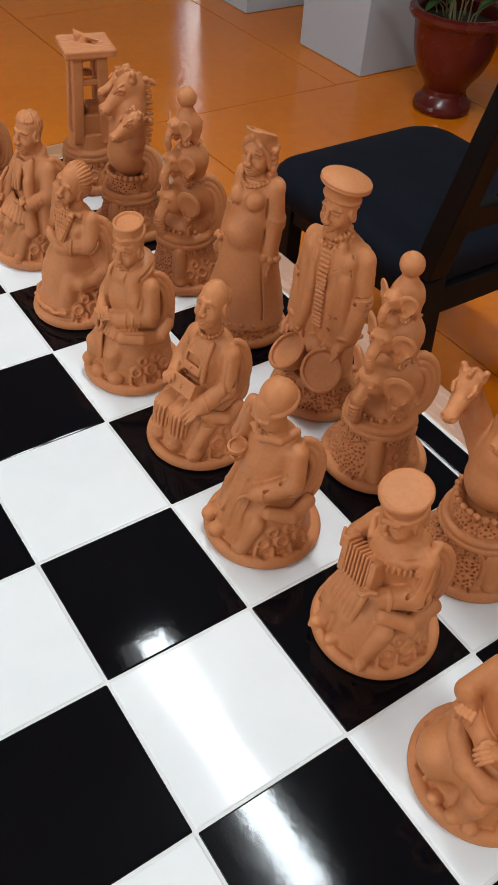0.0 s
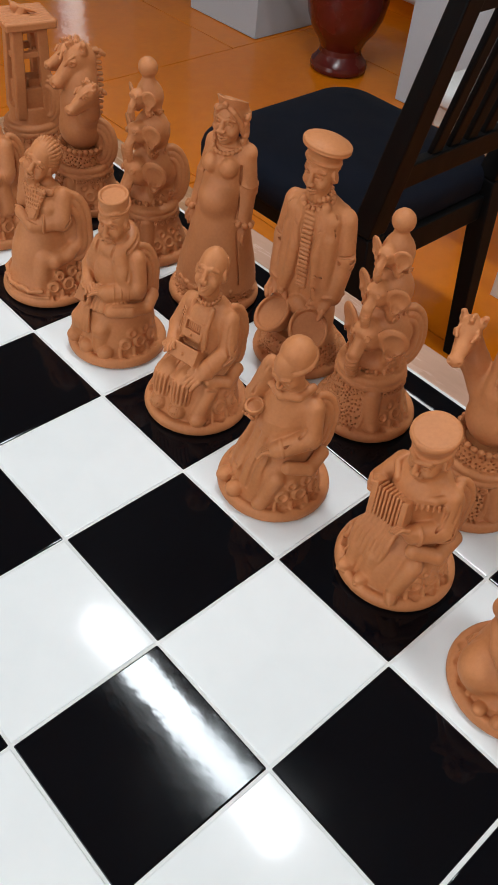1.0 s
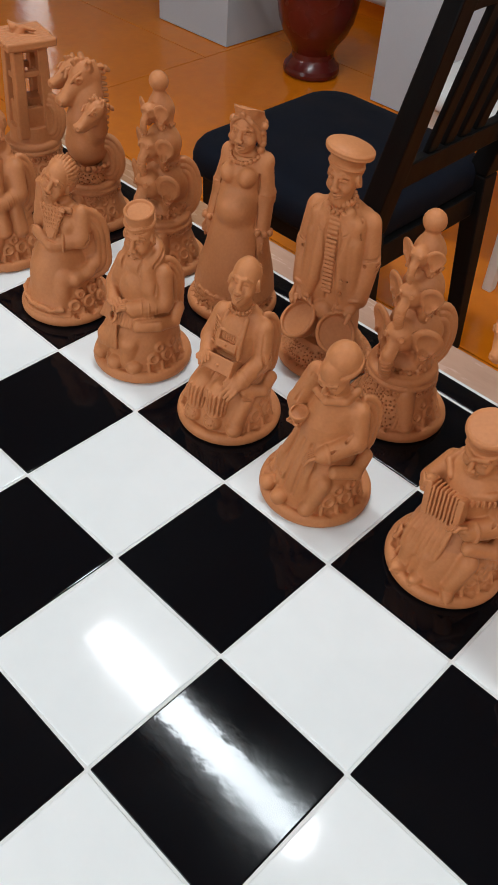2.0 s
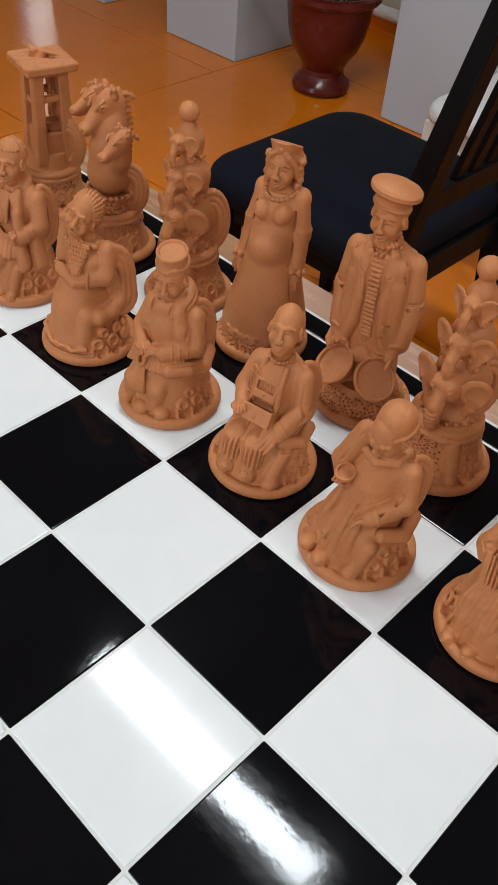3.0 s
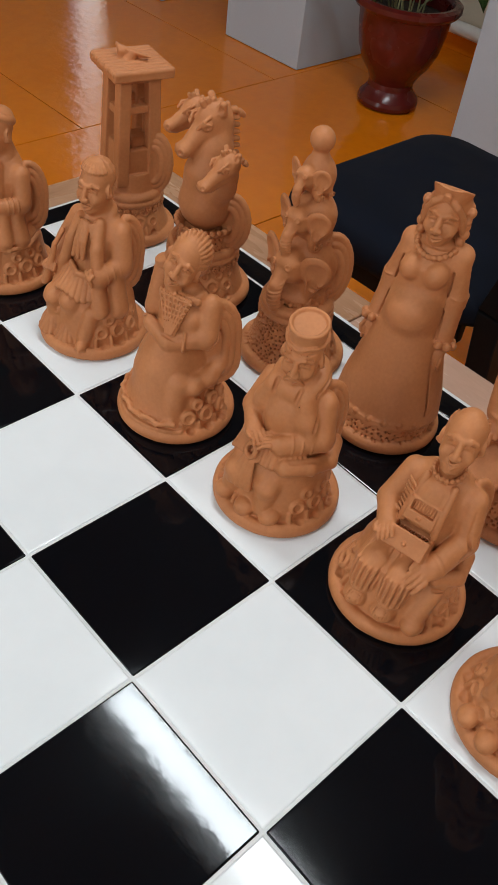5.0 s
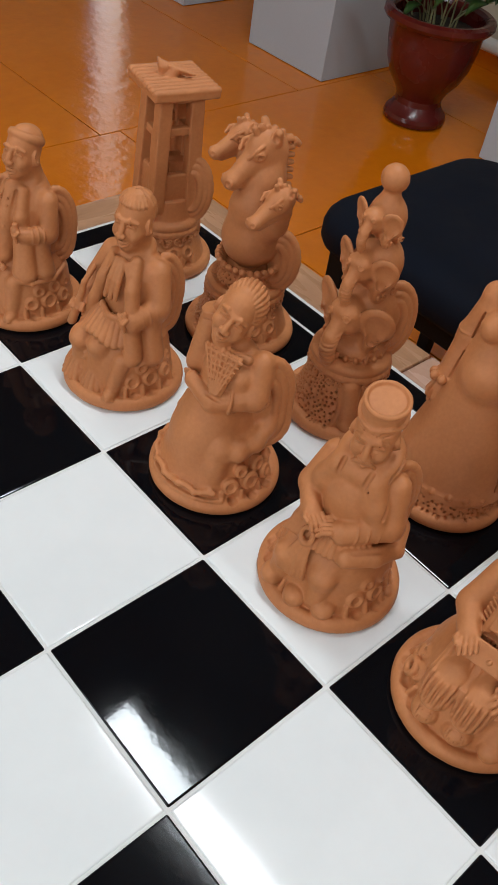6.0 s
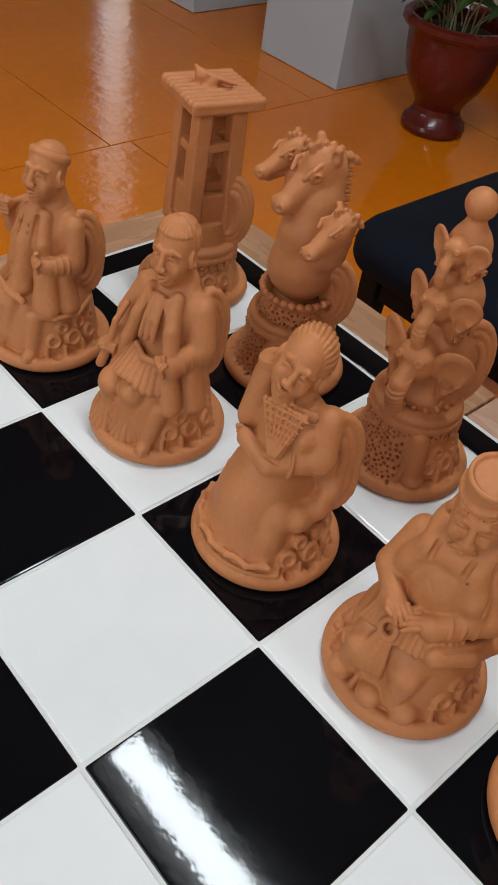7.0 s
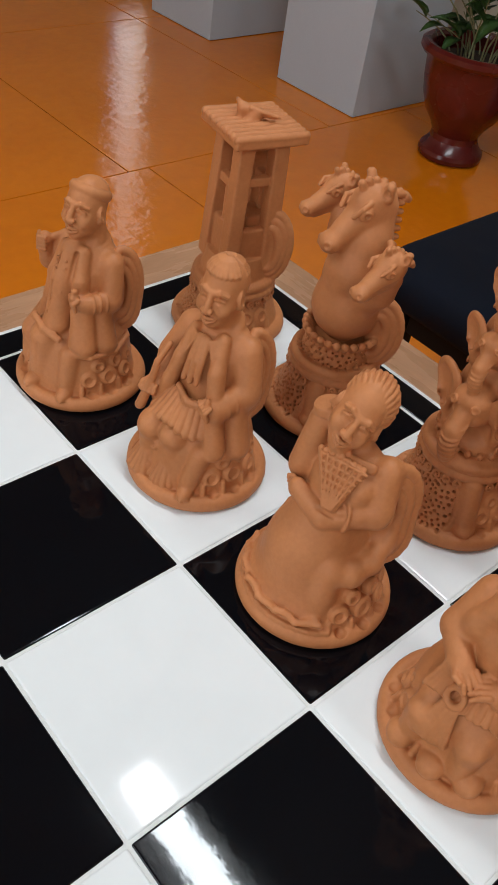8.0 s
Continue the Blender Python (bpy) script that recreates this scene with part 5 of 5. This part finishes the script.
def queen_piece():
    """Tall woman with a crown band, long braids and beads, in a long flared skirt."""
    c = Clay(64, 286)
    foot_ring(c)
    prof = [(54, 8), (52, 14), (49, 22), (46, 30)]
    mound(c, prof, k=2)
    c.pits(prof, 12, 26, -130, 175, gap=3.8, size=1.35)
    # skirt with a scalloped, beaded hem
    c.turned((-3, 0, 0), [(48, 27), (45, 50), (40, 84), (35, 112), (31, 136), (28, 156), (25, 174), (25, 190), (15, 208)], oval=1.16, k=5)
    for i in range(20):
        a = i * 18
        c.ball((-3 + 48.5 * math.cos(radians(a)), 51.5 * math.sin(radians(a)), 31), 3.4, k=0.6)
        c.path([(-3 + 48.5 * math.cos(radians(a + d)), 51.5 * math.sin(radians(a + d)), 25.5 - 1.8 * math.cos(radians(d * 20))) for d in (0, 6, 12, 18)], 2.3, k=0.6)
    creases(c, [[(36, 17, 110), (42, 24, 40)], [(36, -15, 110), (43, -22, 40)], [(14, 36, 108), (17, 46, 40)]], 1.0)
    # belly, breasts, sloping shoulders
    c.ball((13, 0, 144), (25, 28, 25), k=6)
    for sy in (-1, 1):
        c.ball((15, sy * 13, 187), (13, 12.5, 12.5), k=2.5)
        c.limb((-8, sy * 24, 199), (-6, sy * 33, 162), 13, 12.5, k=6)
        c.limb((-6, sy * 33, 162), (3, sy * 37, 122), 12, 11, k=4)
        for z in (158, 163, 168):
            c.ring((-6, sy * 33, z), 12.6, 1.3, rot=(sy * -12, 6, 0), k=0.5)
        for i in range(8):
            a = radians(45 * i)
            c.ball((5 + 12 * math.cos(a), sy * 38 + 12 * math.sin(a), 119 + 2 * math.cos(a)), 4.4, k=0.6)
        hand(c, (7, sy * 39, 114), (0, 76, sy * -8), 1.1)
        creases(c, [[(6, sy * 26, 190), (6, sy * 28, 160), (14, sy * 32, 126)]], 1.2)
    c.path([(-8, -28, 203), (-6, 0, 208), (-8, 28, 203)], 9, k=6)
    # necklace
    for i in range(15):
        a = radians(-110 + 220 * i / 14)
        c.ball((-1 + 19 * math.cos(a), 20 * math.sin(a), 211 - 8 * math.cos(a)), 3.0, k=0.4)
    c.limb((-5, 0, 200), (-1, 0, 226), 10.5, 10, k=4)
    head(c, (2, 0, 239), (0, 2, 2), 1.08, ears=False, long=1.05, neck=False)
    # parted hair and twisted braids to the shoulders
    c.ball((-6, 0, 6), (17, 19, 18.5), k=1.5)
    for sy in (-1, 1):
        for j in range(2):
            for i in range(10):
                c.ball((-3 - 8 * j + 1.2 * math.sin(i * 2.2), sy * (19.5 - 4 * j + 1.0 * math.cos(i * 2.2)), 6 - 6.4 * i), (4.8, 4.4, 4.6), rot=(sy * 28, 28, 0), k=0.5)
        c.path([(12, sy * 3, 18), (12, sy * 11, 13), (6, sy * 16.5, 3), (1, sy * 18, -10)], 3.0, k=0.6)
        c.path([(13, sy * 7, 15), (9.5, sy * 14, 8), (4, sy * 18, -4)], 0.8, k=0.4, cut=True)
    # crown band, high in front, flaring
    c.turned((-4, 0, 0), [(17.0, 11), (17.0, 16), (18.6, 22), (20.6, 28)], k=0.8)
    c.turned((-4, 0, 0), [(14.0, 18.5), (16.0, 24), (18.6, 30)], k=0.4, cut=True)
    c.block((-2.8, 0, 43.5), (44, 34, 20), 0.5, rot=(0, -24, 0), k=0.4, cut=True)
    c.disc((15.0, 0, 20.5), 3.8, 2.4, 1, rot=(0, 106, 0), k=0.5)
    c.pop()
    return c.mesh("queen_piece", 12, slim=0.93, lean=(-9, 2))


def pressed_foot(c, ledge=70, r_top=40):
    """The tall pitted foot under the animals and the tower, with rings, knobs and a ledge on top."""
    foot_ring(c)
    prof = [(54, 8), (51, 14), (47, 26), (41, 44), (r_top, ledge - 6), (r_top - 2, ledge)]
    mound(c, prof, k=2)
    c.pits(prof, 12, ledge - 18, -120, 30, gap=3.9, size=1.4)
    # raised border of the pitted panel, a stout leg, studs below the ledge
    c.path([on_side(48 - 0.28 * (z - 20), 33 - 0.012 * (z - 34) ** 2, z) for z in range(12, ledge - 12, 5)], 2.6, k=0.8)
    c.limb(on_side(36, 43, ledge - 16), on_side(45, 45, 22), 10, 8.5, k=1.5)
    c.ball(on_side(48, 45, 17), (9, 9, 7), k=1.5)
    c.path([on_side(r_top + 1.5, a, ledge - 7) for a in range(-90, 170, 10)], 4.2, k=1)
    for a in range(-80, 160, 13):
        c.ring(on_side(r_top + 4.5, a, ledge - 14), 2.9, 1.2, rot=(0, 82, a), k=0.5)
        c.ball(on_side(r_top + 5.4, a, ledge - 14), 1.4, k=0.3)
    ring_cluster(c, 86, z=20, r=48, lean=18)
    c.ring((0, 0, ledge), r_top - 1, 5.2, k=1.2)


def elephant(c, at, s, yaw=0):
    """An elephant's head and forequarters over a round body."""
    c.push(at, (0, 0, yaw), s)
    c.ball((-10, 0, 26), (33, 31, 36), k=3)
    c.ball((22, 0, 30), (17, 17, 20), k=4)
    c.ball((30, 0, 38), (11, 15, 10), k=3)
    # ringed trunk
    pts = [(35, 0, 27), (44, 0, 14), (47, 0, 0), (45, 0, -13)]
    c.path(pts, 8.5, 6.0, k=2)
    for i in range(7):
        z = 20 - 5.0 * i
        c.ring((41 + 6 * math.sin(i * 0.42), 0, z), 7.4 - 0.25 * i, 2.0, rot=(0, 30 - 6 * i, 0), k=0.3)
    for sy in (-1, 1):
        # ringed eye under a brow
        c.ball((37, sy * 9, 37), 4.0, k=0.8)
        c.ring((40, sy * 10.2, 37.5), 3.0, 1.1, rot=(0, 80, sy * 30), k=0.4)
        c.ball((41.4, sy * 10.6, 37.6), 1.6, k=0.3, cut=True)
        # wide dished ear, round above, drawn to a point below
        c.push((25, sy * 13, 34), (sy * -8, 8, sy * 26))
        c.ball((0, sy * 18, 2), (4.6, 18.5, 19.5), k=1.0)
        c.limb((0, sy * 20, -8), (2, sy * 17, -32), 10, 3.0, k=4)
        c.ball((5.4, sy * 19.5, 2), (5.4, 12.8, 14.2), k=1.5, cut=True)
        c.ball((4.6, sy * 19, -13), (3.4, 5.5, 9), k=1.5, cut=True)
        c.pop()
        # round feet with toe rings
        for x in (14, -14):
            c.limb((x - 4, sy * 17, 4), (x - 4, sy * 21, -5), 9, 8, k=4)
            for a in (-32, 32):
                c.ring((x - 4 + 9 * math.sin(radians(a)), sy * 28.5, -4), 3.2, 1.4, rot=(90, 0, 0), k=0.4)
    c.limb((-40, 0, 36), (-47, 3, 27), 4, 2.5, k=2)
    c.pop()


def bishop_piece():
    """Three elephants, one on another, under a ball."""
    c = Clay(70, 272)
    pressed_foot(c, 72, 36)
    c.ring((0, 0, 74), 30, 5, k=2)
    c.ball((-4, 0, 84), (31, 30, 16), k=3)
    for i in range(16):
        c.ball(on_side(30, -70 + i * 19, 82), 2.8, k=1.5)
    elephant(c, (-4, 0, 92), 0.98)
    elephant(c, (-4, 0, 150), 0.74)
    elephant(c, (-4, 0, 200), 0.56)
    c.ball((-9, 0, 250), 12.4, k=0.8)
    c.limb((-9, 0, 228), (-9, 0, 242), 12, 6, k=3)
    wing(c, (-24, 20, 110), 40, 22, rot=(0, 0, -32), thick=7.5)
    return c.mesh("bishop_piece", 13, lean=(4, -5))


def horse_head(c, at, rot, s, crest=True):
    """A horse's head that looks along +x."""
    c.push(at, rot, s)
    c.ball((0, 0, 5), (18, 14, 17), k=4)
    c.limb((8, 0, 2), (36, 0, -8), 12.5, 8.0, k=4)
    c.ball((39, 0, -8), (8.5, 9.5, 8.5), k=2)
    c.limb((2, 0, -8), (32, 0, -14), 9, 6, k=3)
    for sy in (-1, 1):
        c.ball((12, sy * 11, 8), (6, 4.2, 5), k=1.0)
        c.ring((13, sy * 13.6, 8), 3.6, 1.2, rot=(80, 0, sy * -24), k=0.4)
        c.ball((13.5, sy * 15.0, 8), 2.0, k=0.3, cut=True)
        c.path([(6, sy * 10, 14), (14, sy * 12, 14), (21, sy * 9, 9.5)], 2.0, k=0.8)
        c.ring((44, sy * 5.8, -5.5), 2.7, 1.4, rot=(0, 66, sy * 34), k=0.5)
        c.ball((46, sy * 6.4, -5.2), 2.2, k=0.3, cut=True)
        c.limb((-6, sy * 10, 13), (-9, sy * 13, 20), 6.2, 3.8, k=2)
        c.ball((-3.8, sy * 14.8, 18), (3.2, 2.8, 4), k=0.6, cut=True)
        c.path([(47, sy * 2, -12.5), (40, sy * 8.4, -13.5), (29, sy * 9.5, -11.5)], 1.1, k=0.4, cut=True)
    if crest:
        for i in range(7):
            c.limb((4 - 5 * i, 0, 16 - 0.55 * i * i), (6 - 5.8 * i, 0, 26 - 0.95 * i * i), 4.0, 2.9, k=0.5)
    c.pop()


def knight_piece():
    """A horse with one great head and two small ones over a ruffled collar."""
    c = Clay(84, 250)
    pressed_foot(c, 64, 38)
    prof = [(34, 62), (31, 76), (29, 84)]
    c.turned((0, 0, 0), prof, k=2)
    c.pits(prof, 68, 82, -180, 180, gap=4.0, size=1.3)
    # ruffled collar
    for i in range(26):
        a = i * 360 / 26
        c.limb(on_side(27, a, 86), on_side(33, a, 92), 3.4, 3.8, k=0.8)
    # breast and arched neck
    c.ball((0, 0, 116), (31, 31, 32), k=5)
    c.path([(1, 0, 120), (2, 0, 150), (-6, -2, 180), (-12, -4, 206)], 29, 15, k=6)
    horse_head(c, (-6, -4, 206), (0, 24, 4), 1.12)
    # notched mane down the nape
    for i in range(14):
        u = i / 13
        c.limb((-24 - 6 * math.sin(2.8 * u) + 6 * u, -4 + 4 * u, 218 - 100 * u), (-31 - 6 * math.sin(2.8 * u) + 6 * u, -4 + 4 * u, 217 - 100 * u), 3.6, 2.6, k=0.5)
    # two smaller necks and heads at the sides
    c.path([(-2, 16, 130), (-4, 34, 150), (-5, 43, 168)], 16, 11, k=5)
    horse_head(c, (-2, 46, 178), (0, 12, 14), 0.84)
    c.path([(-4, -20, 138), (-6, -40, 166), (-8, -52, 190)], 17, 11, k=5)
    horse_head(c, (-4, -54, 196), (0, 12, 0), 0.84)
    wing(c, (-20, 22, 98), 34, 22, rot=(0, 0, -32), thick=7.5)
    return c.mesh("knight_piece", 14)


def rook_piece():
    """A tapering open watch-tower with a ribbed flat roof and a small bird on it."""
    c = Clay(66, 240)
    pressed_foot(c, 58, 39)
    prof = [(37, 56), (34, 70), (31, 86)]
    c.turned((0, 0, 0), prof, k=3)
    # four posts, floors and rails
    for sx in (-1, 1):
        for sy in (-1, 1):
            c.block((sx * 20, sy * 20, 138), (8.0, 8.0, 66), 2.0, rot=(sy * 1.6, -sx * 1.6, 0), k=0.8)
        c.block((sx * 19, 0, 158), (4.5, 18, 4.5), 1.5, k=0.8)
        c.block((0, sx * 19, 164), (18, 4.5, 4.5), 1.5, k=0.8)
        c.block((sx * 19, 0, 98), (5.0, 20, 22), 2, k=1.2)
        c.block((0, sx * 20, 98), (20, 5.0, 18), 2, k=1.2)
        c.limb((sx * 19, 0, 158), (sx * 19, 0, 120), 3.4, k=0.8)
    c.block((0, 0, 200), (25, 25, 5), 2, k=1.2)
    c.block((-8, 0, 96), (12, 14, 30), 3, k=2)
    # roof of round bars
    c.block((0, 0, 207), (38, 38, 4.4), 2.2, k=0.6)
    for i in range(9):
        c.limb((-35, -34 + 8.5 * i, 211), (35, -34 + 8.5 * i, 211), 4.3, k=0.3)
    # bird
    c.limb((10, -9, 222), (-14, 9, 219), 5.6, 2.2, k=1.2)
    c.limb((10, -9, 222), (15, -12, 229), 4.6, 1.8, k=2)
    c.path([(6, -2, 224), (-6, 8, 222), (-16, 14, 220)], 2.4, 1.4, k=0.6)
    c.limb((3, -3, 212), (0, 0, 220), 8, 6, k=1.5)
    c.limb((10, -9, 214), (10, -9, 221), 5, k=1.5)
    wing(c, (-22, 24, 96), 36, 20, rot=(0, 0, -30), thick=7.5)
    return c.mesh("rook_piece", 15, lean=(-6, -6))


# ---- the set on the board ----
set_piece("chess_pawn", pawn_coat_man(), 1, 7, "terracotta pawn shaped as a man in a long coat", yaw=12, dx=-0.014, dy=0.016)
set_piece("chess_pawn", pawn_kilt_man(), 1, 6, "terracotta pawn shaped as a seated man in a pleated kilt", yaw=14, dx=0.004, dy=0.007)
set_piece("chess_pawn", pawn_dress_woman(), 1, 5, "terracotta pawn shaped as a woman in a long dress", yaw=8, dx=-0.002, dy=0.001)
set_piece("chess_pawn", pawn_hat_man(), 1, 4, "terracotta pawn shaped as a bearded man in a flat-topped hat", yaw=12)
set_piece("chess_pawn", pawn_squeezebox_man(), 1, 3, "terracotta pawn shaped as a bald man with two slotted boxes", yaw=10, dx=0.007, dy=0.002)
set_piece("chess_pawn", pawn_round_cap(), 1, 2, "terracotta pawn shaped as a bowed figure in a round cap", yaw=2, dx=-0.007, dy=0.004)
set_piece("chess_pawn", pawn_accordion_man(), 1, 1, "terracotta pawn shaped as a flat-capped man with an accordion", yaw=0, dx=0.015, dy=-0.002)
set_piece("chess_pawn", pawn_kneeler(), 1, 0, "terracotta pawn shaped as a seated figure in a shawl", yaw=0, dx=-0.002, dy=-0.010)
set_piece("chess_king", king_piece(), 0, 3, "terracotta king shaped as a man in a visored cap and jacket", yaw=14, dx=0.024, dy=-0.003)
set_piece("chess_queen", queen_piece(), 0, 4, "terracotta queen shaped as a crowned woman in a long skirt", yaw=16, dx=0.016, dy=0.009)
BISHOP = bishop_piece()
for k, dx, dy in ((2, 0.008, 0.022), (5, 0.014, -0.002)):
    set_piece("chess_bishop", BISHOP, 0, k, "terracotta bishop shaped as three stacked elephants under a ball", yaw=4, dx=dx, dy=dy)
KNIGHT = knight_piece()
for k, yaw, dx, dy in ((1, 20, 0.002, 0.010), (6, -18, 0.010, 0.006)):
    set_piece("chess_knight", KNIGHT, 0, k, "terracotta knight shaped as a three-headed horse with a ruffled collar", yaw=yaw, dx=dx, dy=dy)
set_piece("chess_rook", rook_piece(), 0, 7, "terracotta rook shaped as an open watch-tower with a ribbed roof", yaw=-13, dx=0.020, dy=0.018)
